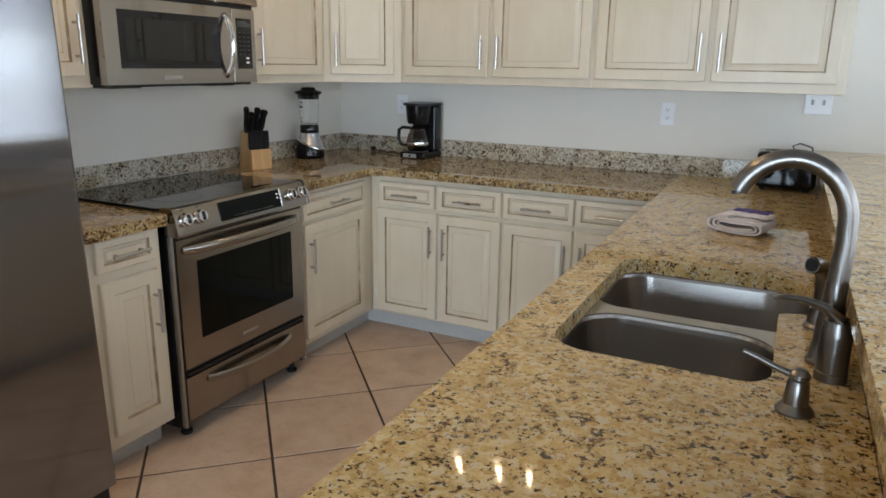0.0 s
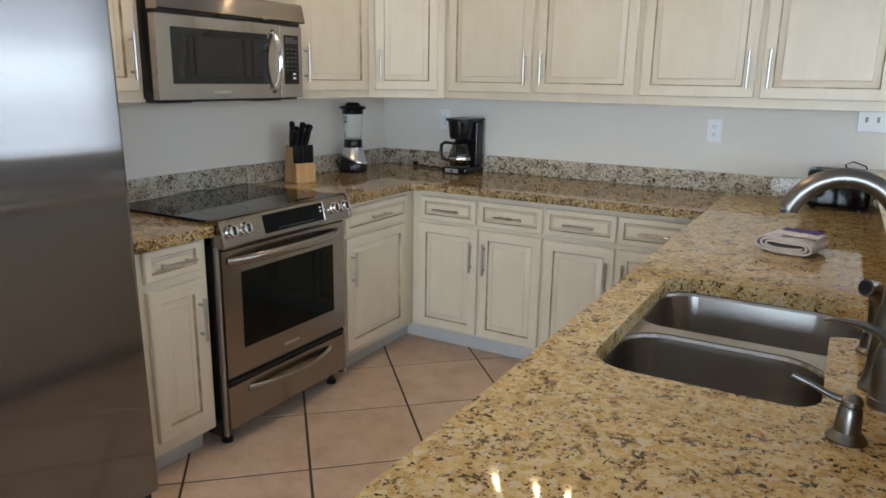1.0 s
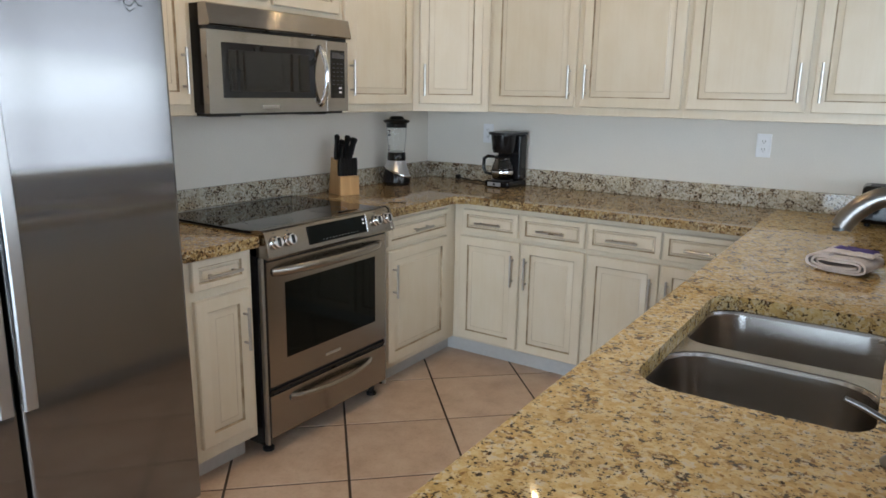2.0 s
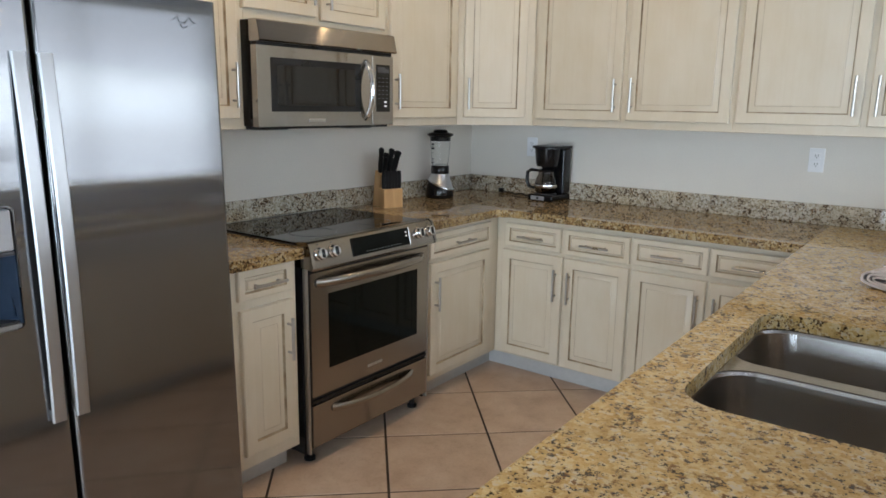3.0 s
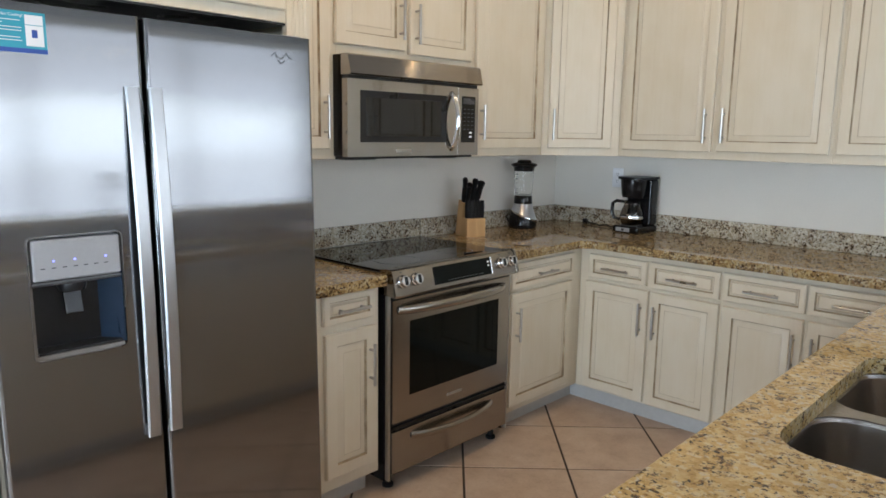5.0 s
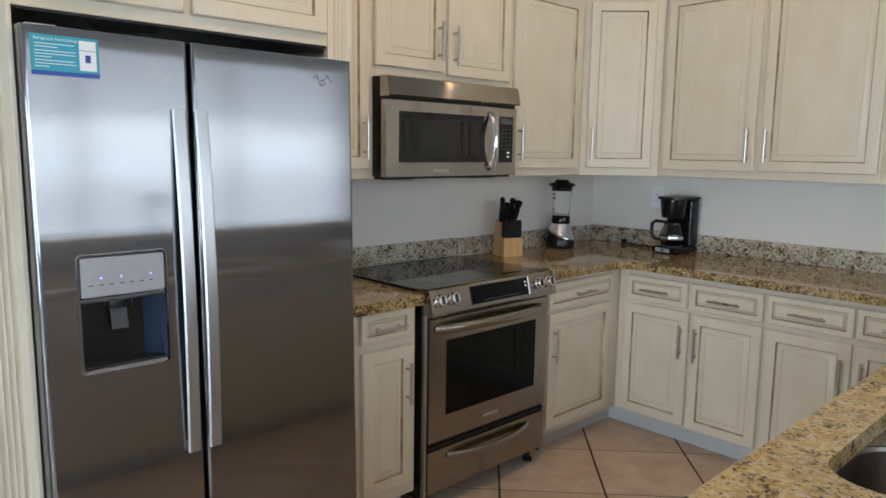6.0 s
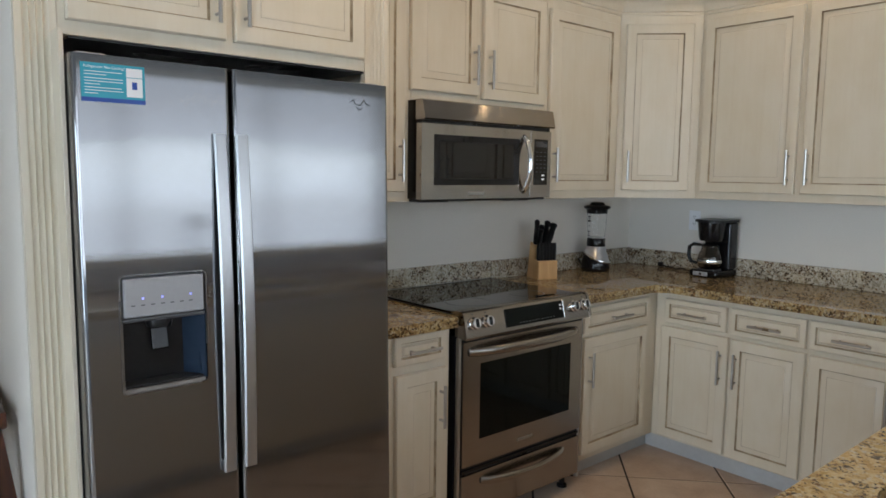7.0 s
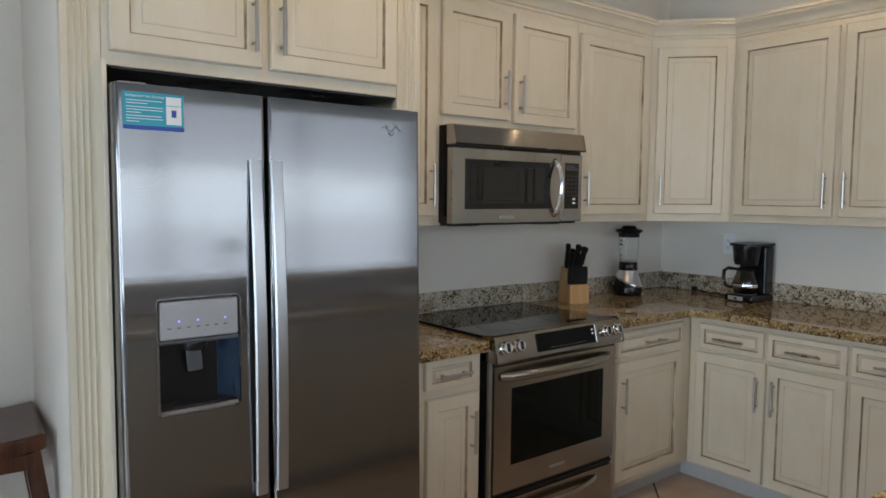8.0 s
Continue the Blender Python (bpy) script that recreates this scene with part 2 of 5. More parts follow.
HANDLE = steel("handle_nickel", (0.46, 0.445, 0.42), 0.30, 0.2, (300, 300, 300))
CHROME = plain("polished_chrome", (0.75, 0.75, 0.76), 0.10, 1.0, amount=0.02, relief=0)
BLACK_GLASS = plain("black_glass", (0.006, 0.006, 0.0065), 0.035, grain=20, amount=0.2, relief=0, spec=0.36)
MIRROR_GLASS = plain("mirrored_black_glass", (0.006, 0.006, 0.006), 0.03, grain=20, amount=0.2, relief=0, spec=0.5)
OVEN_GLASS = plain("oven_window_glass", (0.004, 0.005, 0.004), 0.06, grain=12, amount=0.3, relief=0, spec=0.12)
BLACK = plain("black_plastic", (0.011, 0.011, 0.012), 0.30, grain=90, amount=0.2, spec=0.3)
SATIN_BLACK = plain("satin_black", (0.008, 0.008, 0.009), 0.16, grain=90, amount=0.2, relief=0.01, spec=0.32)
SILVER = plain("satin_silver", (0.62, 0.63, 0.65), 0.30, 0.85, amount=0.03, relief=0)
# blue of the window's reflection, put into the plastic's own colour
REFLECTION_BLUE = plain("reflection_blue_plastic", (0.02, 0.034, 0.058), 0.12, grain=40, amount=0.1, relief=0)
DARK = plain("dark_enamel", (0.03, 0.03, 0.032), 0.5, grain=60, amount=0.2)
GREY = plain("grey_plastic", (0.36, 0.365, 0.38), 0.35, grain=80, amount=0.04)
DARK_GREY = plain("dark_grey_plastic", (0.055, 0.057, 0.062), 0.3, grain=80, amount=0.1)
WHITE_PLASTIC = plain("white_plastic", (0.87, 0.88, 0.90), 0.35, grain=80, amount=0.02)
SLOT = plain("dark_slot", (0.05, 0.05, 0.05), 0.6)
KICK = plain("pale_toe_kick", (0.54, 0.535, 0.52), 0.5, grain=40, amount=0.06)
TEAL = plain("teal_print", (0.02, 0.33, 0.45), 0.35, grain=40, amount=0.05, relief=0)
BLUE = plain("blue_print", (0.01, 0.06, 0.33), 0.35, grain=40, amount=0.05, relief=0)
PAPER = plain("white_print", (0.80, 0.82, 0.84), 0.4, grain=40, amount=0.03, relief=0)
BRONZE = plain("dark_bronze_metal", (0.11, 0.085, 0.06), 0.22, 0.8, amount=0.1, relief=0)
LED = glow("blue_led", (0.30, 0.33, 1.0), 1.6)
BULB = glow("warm_bulb", (1.0, 0.72, 0.42), 75.0)
CLEAR = glass("clear_plastic")
COFFEE_GLASS = glass("smoked_glass", (0.55, 0.50, 0.46))
BLUE_CLEAR = glass("pale_blue_plastic", (0.55, 0.72, 0.92), 0.08)
MAPLE = wood("light_maple", (0.56, 0.34, 0.15), (0.70, 0.46, 0.22), 0.42)
MAHOGANY = wood("dark_mahogany", (0.030, 0.010, 0.006), (0.095, 0.030, 0.012), 0.22)
CLOTH = plain("pale_pink_terry", (0.74, 0.67, 0.65), 0.95, grain=300, amount=0.2, relief=0.6)
VIOLET = plain("violet_cloth", (0.10, 0.075, 0.24), 0.95, grain=300, amount=0.2, relief=0.6)
FRAME_WHITE = plain("white_window_frame", (0.78, 0.78, 0.77), 0.4, grain=60, amount=0.03)


# ---- mesh helpers ----
def box(x0, x1, y0, y1, z0, z1, bevel=0.0, seg=2, mat=0):
    bm = bmesh.new()
    bmesh.ops.create_cube(bm, size=1.0)
    for v in bm.verts:
        v.co = Vector((x0 + (v.co.x + 0.5) * (x1 - x0), y0 + (v.co.y + 0.5) * (y1 - y0), z0 + (v.co.z + 0.5) * (z1 - z0)))
    if bevel:
        bmesh.ops.bevel(bm, geom=bm.edges[:], offset=bevel, segments=seg, profile=0.5, affect="EDGES", clamp_overlap=True)
    for f in bm.faces:
        f.material_index = mat
    return bm


def add(bm, other, m=None, mat=None):
    """Joins other into bm."""
    if m is not None:
        bmesh.ops.transform(other, matrix=m, verts=other.verts[:])
    if mat is not None:
        for f in other.faces:
            f.material_index = mat
    me = bpy.data.meshes.new("joined")
    other.to_mesh(me)
    other.free()
    bm.from_mesh(me)
    bpy.data.meshes.remove(me)
    return bm


def tube(points, radius, seg=12, mat=0, flat=1.0, cap=True):
    """A round bar along points; radius may be one number or one a point; flat squeezes it sideways."""
    bm = bmesh.new()
    pts = [Vector(p) for p in points]
    rad = radius if isinstance(radius, (list, tuple)) else [radius] * len(pts)
    way = (pts[1] - pts[0]).normalized()
    side = way.orthogonal().normalized()
    if flat != 1.0:
        side = Vector((0, 0, 1)).cross(way)
        side = side.normalized() if side.length > 0.1 else way.orthogonal().normalized()
    rings = []
    for i, p in enumerate(pts):
        a, c = pts[max(0, i - 1)], pts[min(len(pts) - 1, i + 1)]
        way = (c - a).normalized()
        side = (side - way * side.dot(way)).normalized()
        up = way.cross(side)
        rings.append([bm.verts.new(p + rad[i] * (math.cos(k) * side + flat * math.sin(k) * up))
                      for k in (2 * math.pi * j / seg for j in range(seg))])
    for r, s in zip(rings, rings[1:]):
        for j in range(seg):
            bm.faces.new((r[j], r[(j + 1) % seg], s[(j + 1) % seg], s[j]))
    if cap:
        bm.faces.new(rings[0][::-1])
        bm.faces.new(rings[-1])
    for f in bm.faces:
        f.material_index = mat
    return bm


def lathe(profile, seg=28, mat=0, at=(0, 0, 0), cap=True):
    """Turns (radius, height) pairs round an upright line through at."""
    bm = bmesh.new()
    rings = [[bm.verts.new((at[0] + r * math.cos(2 * math.pi * j / seg), at[1] + r * math.sin(2 * math.pi * j / seg), at[2] + z))
              for j in range(seg)] for r, z in profile]
    for r, s in zip(rings, rings[1:]):
        for j in range(seg):
            bm.faces.new((r[j], r[(j + 1) % seg], s[(j + 1) % seg], s[j]))
    if cap:
        bm.faces.new(rings[0][::-1])
        bm.faces.new(rings[-1])
    for f in bm.faces:
        f.material_index = mat
    return bm


def rounded(points, radii, n=6):
    """A closed outline with rounded corners."""
    out = []
    k = len(points)
    for i, p in enumerate(points):
        p, a, c = Vector(p), Vector(points[i - 1]), Vector(points[(i + 1) % k])
        r = radii[i] if isinstance(radii, (list, tuple)) else radii
        if r <= 0:
            out.append(tuple(p))
            continue
        u, w = (a - p).normalized(), (c - p).normalized()
        half = u.angle(w) / 2
        d = r / math.tan(half)
        mid = p + (u + w).normalized() * (r / math.sin(half))
        s, e = p + u * d - mid, p + w * d - mid
        turn = s.angle_signed(e)
        for j in range(n + 1):
            q = s.copy()
            q.rotate(Matrix.Rotation(-turn * j / n, 2))
            out.append(tuple(mid + q))
    return out


def rect(a0, a1, b0, b1):
    return [(a0, b0), (a1, b0), (a1, b1), (a0, b1)]


def prism(outer, holes, c0, c1, axis="z", mat=0):
    """A plate with holes: outlines in the plane, thickness from c0 to c1 along the axis (z, or y for upright plates in x and z)."""
    bm = bmesh.new()

    def place(p, c):
        return Vector((p[0], p[1], c)) if axis == "z" else Vector((p[0], c, p[1])) if axis == "y" else Vector((c, p[0], p[1]))

    edges = []
    for loop in [outer, *holes]:
        vs = [bm.verts.new(place(p, c0)) for p in loop]
        edges += [bm.edges.new((vs[i], vs[(i + 1) % len(vs)])) for i in range(len(vs))]
    bmesh.ops.triangle_fill(bm, use_beauty=True, use_dissolve=False, edges=edges)
    faces = bm.faces[:]
    top = bmesh.ops.extrude_face_region(bm, geom=faces)
    shift = place((0, 0), c1) - place((0, 0), c0)
    bmesh.ops.translate(bm, verts=[g for g in top["geom"] if isinstance(g, bmesh.types.BMVert)], vec=shift)
    bmesh.ops.recalc_face_normals(bm, faces=bm.faces[:])
    for f in bm.faces:
        f.material_index = mat
    return bm


def link_mesh(name, bm, mats, angle=32):
    bmesh.ops.recalc_face_normals(bm, faces=bm.faces[:])
    uv = bm.loops.layers.uv.get("box") or bm.loops.layers.uv.new("box")
    for f in bm.faces:
        n = f.normal
        for lp in f.loops:
            c = lp.vert.co
            lp[uv].uv = (c.x, c.z) if abs(n.y) >= max(abs(n.x), abs(n.z)) else (c.y, c.z) if abs(n.x) >= abs(n.z) else (c.x, c.y)
    for e in bm.edges:
        if len(e.link_faces) == 2:
            a, c = (f.calc_area() for f in e.link_faces)
            bend = e.calc_face_angle(0)
            flats = [f.calc_area() > 0.01 and max(abs(k) for k in f.normal) > 0.9999 for f in e.link_faces]
            e.smooth = bend < radians(angle) and not (bend > 0.01 and (any(flats) or max(a, c) > 14 * min(a, c)))
    for f in bm.faces:
        f.smooth = True
    me = bpy.data.meshes.new(name)
    bm.to_mesh(me)
    bm.free()
    for m in mats if isinstance(mats, (list, tuple)) else [mats]:
        me.materials.append(m)
    return me


def part(name, bm, mats, parent=None, label=""):
    ob = new(name, link_mesh(name, bm, mats))
    ob.parent = parent
    return tagged(ob, label)


def thing(name, m, label, category, group="", kind=""):
    ob = new(name)
    ob.matrix_basis = m
    return tagged(ob, label, category, group, kind)


def structure(name, bm, mats, label=""):
    return tagged(part(name, bm, mats, None, label), kind="structure")


def at(x, y, z):
    return Matrix.Translation((x, y, z))


# wall frames: x to the right along the wall as one faces it, y into the wall, z up
RANGE_WALL = pose(0, 0, 0, 0, 0, 90)
BACK_WALL = Matrix.Identity(4)

# ---- the room ----
ROOM = (0.0, 4.05, -8.45, 0.0)
CEIL = 2.72
structure("wall_west", box(-0.12, 0, -8.57, 0.12, -0.02, CEIL + 0.1), WALL, "greige painted plaster wall behind range and fridge")
structure("wall_north", box(0, 4.17, 0, 0.12, -0.02, CEIL + 0.1), WALL, "greige painted plaster wall behind the coffee maker")
# the second opening holds the window that is added for light
wall = prism(rect(-8.57, 0.0, -0.02, CEIL + 0.1), [rect(-3.40, -0.08, 0.79, 2.31), rect(-6.20, -3.90, 0.79, 2.15)], 4.05, 4.17, "x")
structure("wall_east", wall, REFLECTION_GREY, "unseen wall with wide windows, toned grey for the fridge's reflection")
wall = prism(rect(0.0, 4.05, -0.02, CEIL + 0.1), [rect(1.60, 3.90, 0.02, 2.08)], -8.57, -8.45, "y")
structure("wall_south", wall, WALL, "greige wall with a sliding glass door")
# added block out of view; keeps the door's daylight off the fridge-side wall
structure("wall_shade_block", box(0, 0.88, -8.45, -4.60, -0.02, CEIL), WALL, "unseen greige block added to shade the wall beside the fridge")
structure("ceiling", box(0, 4.05, -8.45, 0, CEIL, CEIL + 0.1), CEILING, "flat painted ceiling, greyed to bounce less light")


def window_unit(name, m, w, h, panes, label):
    """A framed opening: outer frame, mullions and a pane in each field; x across, z up, y through the wall."""
    ob = thing(name, m, label, "window", kind="structure")
    part("window_frame", prism(rect(0, w, 0, h), [rect(0.05, w - 0.05, 0.05, h - 0.05)], 0.02, 0.09, "y"), FRAME_WHITE, ob)
    step = w / panes
    for i in range(1, panes):
        part("mullion", box(i * step - 0.03, i * step + 0.03, 0.02, 0.09, 0.05, h - 0.05, 0.004), FRAME_WHITE, ob)
    for i in range(panes):
        pane = part("pane", box(i * step + 0.03, (i + 1) * step - 0.03, 0.05, 0.056, 0.05, h - 0.05), CLEAR, ob)
        pane.visible_shadow = False
    return ob


window_unit("window_1", pose(4.05, -0.08, 0.79, 0, 0, -90), 3.32, 1.52, 3, "wide white-framed window in three panes")
# unseen window, added so that more daylight reaches the range wall
window_unit("added_window", pose(4.05, -3.90, 0.79, 0, 0, -90), 2.30, 1.36, 2, "unseen white-framed window added for daylight, in two panes")
window_unit("window_2", pose(3.90, -8.45, 0.02, 0, 0, 180), 2.30, 2.06, 2, "white-framed sliding glass door")

structure("backdrop", box(5.2, 5.21, -9.2, 1.6, -0.2, 3.4), sea_view(), "bright hazy sea and sky outside the window")

# floor bed and skirting
floor = structure("floor", box(0, 4.05, -8.45, 0, -0.05, -0.004), GROUT, "peach ceramic tiles laid diagonally with dark grout")
structure("ground", box(-60, 60, -60, 60, -0.3, -0.28), plain("pale_sand", (0.45, 0.40, 0.32), 0.9, grain=3), "pale sandy ground outside")


# ---- cabinets ----
def panel_door(w, h, stile=0.048, t=0.02, field=0.03):
    """A raised-panel front, x 0 to w, z 0 to h, its back at y = 0: nested frames with a glazed groove round the panel."""
    bm = bmesh.new()
    steps = [(0, 0.0, 0), (0, -t + 0.004, 0), (0.004, -t, 0), (stile, -t, 0), (stile + 0.0030, -t + 0.009, 1),
             (stile + 0.0055, -t + 0.0097, 1), (stile + 0.009, -t + 0.0092, 0), (stile + 0.010 + field * 0.7, -t + 0.0015, 0), (stile + 0.0112 + field * 0.7, -t + 0.0022, 1),
             (stile + 0.012 + field * 0.75, -t + 0.0008, 0)]
    rings = []
    for inset, y, mat in steps:
        rings.append([bm.verts.new((x, y, z)) for x, z in ((inset, inset), (w - inset, inset), (w - inset, h - inset), (inset, h - inset))])
    for (r, s), (_, _, mat) in zip(zip(rings, rings[1:]), steps[1:]):
        for j in range(4):
            f = bm.faces.new((r[j], r[(j + 1) % 4], s[(j + 1) % 4], s[j]))
            f.material_index = mat
    bm.faces.new(rings[-1])
    bm.faces.new(rings[0][::-1])
    return bm


def bar_handle(length, x, z, upright, y=-0.02):
    """A round bar on two posts, centred at x, z on a face at y."""
    d = Vector((0, 0, 1)) if upright else Vector((1, 0, 0))
    c = Vector((x, y - 0.030, z))
    bm = tube([c - d * length / 2, c + d * length / 2], 0.0062, 12)
    for s in (-1, 1):
        foot = Vector((x, y, z)) + d * s * length * 0.34
        add(bm, tube([foot + Vector((0, 0.001, 0)), foot - Vector((0, 0.030, 0))], 0.005, 10))
    return bm


def door(cab, x, z, w, h, handle=None, length=0.165, stile=0.048, name="door", field=0.03):
    """A front on a cabinet's face; handle: (x, z, upright) in the cabinet's own frame."""
    bm = panel_door(w, h, stile, field=field)
    bmesh.ops.translate(bm, verts=bm.verts[:], vec=(x, -0.001, z))
    ob = part(name, bm, [PAINT, GLAZE], cab)
    if handle:
        part("handle", bar_handle(length, *handle, y=-0.0205), HANDLE, ob, "brushed nickel bar handle")
    return ob


def drawer(cab, x, z, w, h, length=0.15):
    return door(cab, x, z, w, h, (x + w / 2, z + h / 2 - 0.004, False), length, 0.025, "drawer", 0.006)


def carcass(cab, w, d, h):
    """Body with a face frame: sides, top, bottom and back as one box, and the frame as a front plate."""
    bm = box(0, w, 0.018, d, 0, h, 0.001, 1)
    add(bm, box(0, w, 0, 0.018, 0, h, 0.002, 1))
    return part("body", bm, PAINT, cab)


UP0, UP1 = 1.345, 2.295
UPGROUP, BASEGROUP = "wall cabinets", "base cabinets"


def upper(wall, x0, x1, z0, doors, label, y=-0.33, z1=UP1):
    """doors: (x0, x1, z0, z1, handle side) along the wall."""
    cab = thing("wall_cabinet", wall @ at(x0, y, z0), label, "cabinet", UPGROUP)
    carcass(cab, x1 - x0, -y, z1 - z0)
    for a, b, c, d, side in doors:
        hx = (a + 0.030 if side == "l" else b - 0.030) - x0
        door(cab, a - x0, c - z0, b - a, d - c, (hx, c - z0 + 0.125, True))
    return cab


CREAM = "cream glazed raised-panel wooden "
upper(RANGE_WALL, -2.345, -2.018, UP0, [(-2.335, -2.06, 1.385, 2.262, "r")], CREAM + "wall cabinet beside the microwave")
upper(RANGE_WALL, -2.018, -1.205, 1.757, [(-2.030, -1.662, 1.797, 2.262, "r"), (-1.630, -1.228, 1.787, 2.262, "l")], CREAM + "wall cabinet above the microwave")
upper(RANGE_WALL, -1.205, -0.622, UP0, [(-1.190, -0.662, 1.383, 2.245, "l")], CREAM + "tall single-door wall cabinet")
upper(BACK_WALL, 0.632, 1.694, UP0, [(0.662, 1.148, 1.383, 2.265, "r"), (1.177, 1.680, 1.385, 2.265, "l")], CREAM + "two-door wall cabinet above the coffee maker")
upper(BACK_WALL, 1.694, 2.768, UP0, [(1.708, 2.210, 1.387, 2.265, "r"), (2.234, 2.735, 1.387, 2.265, "l")], CREAM + "two-door wall cabinet at the wall's end")

# corner cabinet set across the corner
cab = thing("wall_cabinet", at(0, 0, UP0), CREAM + "corner wall cabinet with a narrow door", "cabinet", UPGROUP)
part("body", prism([(0.002, -0.002), (0.002, -0.621), (0.33, -0.621), (0.631, -0.33), (0.631, -0.002)], [], 0, UP1 - UP0), PAINT, cab)
diag = math.hypot(0.301, 0.291)
front = panel_door(diag - 0.075, 0.865)
turn = at(0.33, -0.621, 0) @ pose(0, 0, 0, 0, 0, math.degrees(math.atan2(0.291, 0.301)))
bmesh.ops.transform(front, matrix=turn @ at(0.030, -0.001, 0.040), verts=front.verts[:])
leaf = part("door", front, [PAINT, GLAZE], cab)
pull = bar_handle(0.165, 0.055, 0.165, True, -0.0205)
bmesh.ops.transform(pull, matrix=turn, verts=pull.verts[:])
part("handle", pull, HANDLE, leaf, "brushed nickel bar handle")


# crown moulding along the tops of the wall cabinets
def sweep(path, profile, mat=0):
    """A profile of (out, up) pairs along a plan path; out is to the right of the way."""
    bm = bmesh.new()
    pts = [Vector(p) for p in path]
    rings = []
    for i, p in enumerate(pts):
        d0 = (p - pts[i - 1]).normalized() if i else None
        d1 = (pts[i + 1] - p).normalized() if i + 1 < len(pts) else None
        d0, d1 = d0 or d1, d1 or d0
        n0, n1 = Vector((d0.y, -d0.x)), Vector((d1.y, -d1.x))
        n = (n0 + n1).normalized()
        n /= max(0.3, n.dot(n0))
        rings.append([bm.verts.new((p.x + n.x * o, p.y + n.y * o, u)) for o, u in profile])
    k = len(profile)
    for r, s in zip(rings, rings[1:]):
        for j in range(k):
            bm.faces.new((r[j], r[(j + 1) % k], s[(j + 1) % k], s[j])).material_index = mat
    bm.faces.new(rings[0])
    bm.faces.new(rings[-1][::-1])
    return bm


CROWN = [(-0.02, 2.296), (0.004, 2.296), (0.004, 2.310), (0.012, 2.314), (0.014, 2.322), (0.022, 2.336), (0.036, 2.352), (0.046, 2.358),
         (0.046, 2.368), (0.054, 2.371), (0.054, 2.384), (-0.02, 2.384)]
structure("crown_moulding", sweep([(0.33, -2.345), (0.33, -0.621), (0.631, -0.33), (2.768, -0.33), (2.768, -0.005)], CROWN), PAINT, "stepped cream crown moulding on the wall cabinets")


def base(wall, x0, x1, drawers, doors, label, y=-0.60):
    cab = thing("base_cabinet", wall @ at(x0, y, 0.0), label, "cabinet", BASEGROUP)
    w = x1 - x0
    bm = box(0, w, 0.018, -y - 0.002, 0.105, 0.873, 0.001, 1)
    add(bm, box(0, w, 0, 0.018, 0.105, 0.873, 0.002, 1))
    part("body", bm, PAINT, cab)
    part("toe_kick", box(0.0, w, 0.082, 0.10, 0.0, 0.105), KICK, cab, "pale toe kick board")
    for a, b, c, d in drawers:
        drawer(cab, a - x0, c, b - a, d - c)
    for a, b, c, d, side in doors:
        hx = (a + 0.032 if side == "l" else b - 0.032) - x0
        door(cab, a - x0, c, b - a, d - c, (hx, d - 0.148, True))
    return cab


base(RANGE_WALL, -2.345, -2.030, [(-2.304, -2.064, 0.757, 0.868)], [(-2.298, -2.058, 0.160, 0.722, "r")], CREAM + "narrow base cabinet between fridge and range")
base(RANGE_WALL, -1.240, -0.602, [(-1.215, -0.690, 0.728, 0.850)], [(-1.208, -0.700, 0.140, 0.704, "l")], CREAM + "base cabinet beside the range")
base(BACK_WALL, 0.602, 1.366, [(0.664, 0.992, 0.718, 0.842), (1.012, 1.357, 0.714, 0.844)],
     [(0.648, 1.006, 0.118, 0.697, "r"), (1.020, 1.360, 0.114, 0.694, "l")], CREAM + "two-door base cabinet in the corner")
base(BACK_WALL, 1.366, 2.130, [(1.372, 1.726, 0.716, 0.846), (1.736, 2.086, 0.716, 0.846)],
     [(1.376, 1.726, 0.112, 0.690, "r"), (1.741, 2.086, 0.112, 0.690, "l")], CREAM + "two-door base cabinet next to the peninsula")
filler = thing("corner_filler", at(0.0, 0.0, 0.0), "cream painted blind corner of the base cabinets", "cabinet", BASEGROUP)
part("body", box(0.004, 0.598, -0.598, -0.004, 0.105, 0.873), PAINT, filler)
part("toe_kick", prism([(0.004, -0.004), (0.004, -0.602), (0.518, -0.602), (0.518, -0.518), (0.602, -0.518), (0.602, -0.004)], [], 0, 0.104), KICK, filler)

# peninsula carcass with a pony wall that carries the bar
pen = thing("peninsula_cabinet", at(0, 0, 0), CREAM + "peninsula cabinet run under the sink", "cabinet", BASEGROUP)
part("body", prism(rect(2.16, 2.77, -3.34, -0.62), [rect(2.19, 2.755, -2.60, -1.70)], 0.105, 0.873), PAINT, pen)
part("toe_kick", box(2.24, 2.26, -3.32, -0.62, 0, 0.105), KICK, pen)
structure("pony_wall", box(2.792, 2.90, -3.34, -0.002, -0.004, 1.038), WALL, "greige half-height wall behind the sink")
SINK_CUT = rounded([(2.214, -2.512), (2.626, -2.512), (2.626, -2.088), (2.698, -2.062), (2.698, -1.772), (2.214, -1.772)], [0.085, 0.06, 0.02, 0.02, 0.11, 0.07], 8)


def countertop(outline, holes, z0=0.874, z1=0.914):
    """A slab with softly rounded upper and lower edges."""
    bm = prism(outline, holes, z0, z1)
    rim = [e for e in bm.edges if len(e.link_faces) == 2 and abs(e.verts[0].co.z - e.verts[1].co.z) < 1e-5
           and abs(e.link_faces[0].normal.z) + abs(e.link_faces[1].normal.z) < 1.5]
    bmesh.ops.bevel(bm, geom=rim, offset=0.009, segments=3, profile=0.5, affect="EDGES", clamp_overlap=True)
    return bm


top = thing("granite_countertop", at(0, 0, 0), "polished golden granite worktop with dark flecks, L-shaped with peninsula", "countertop")
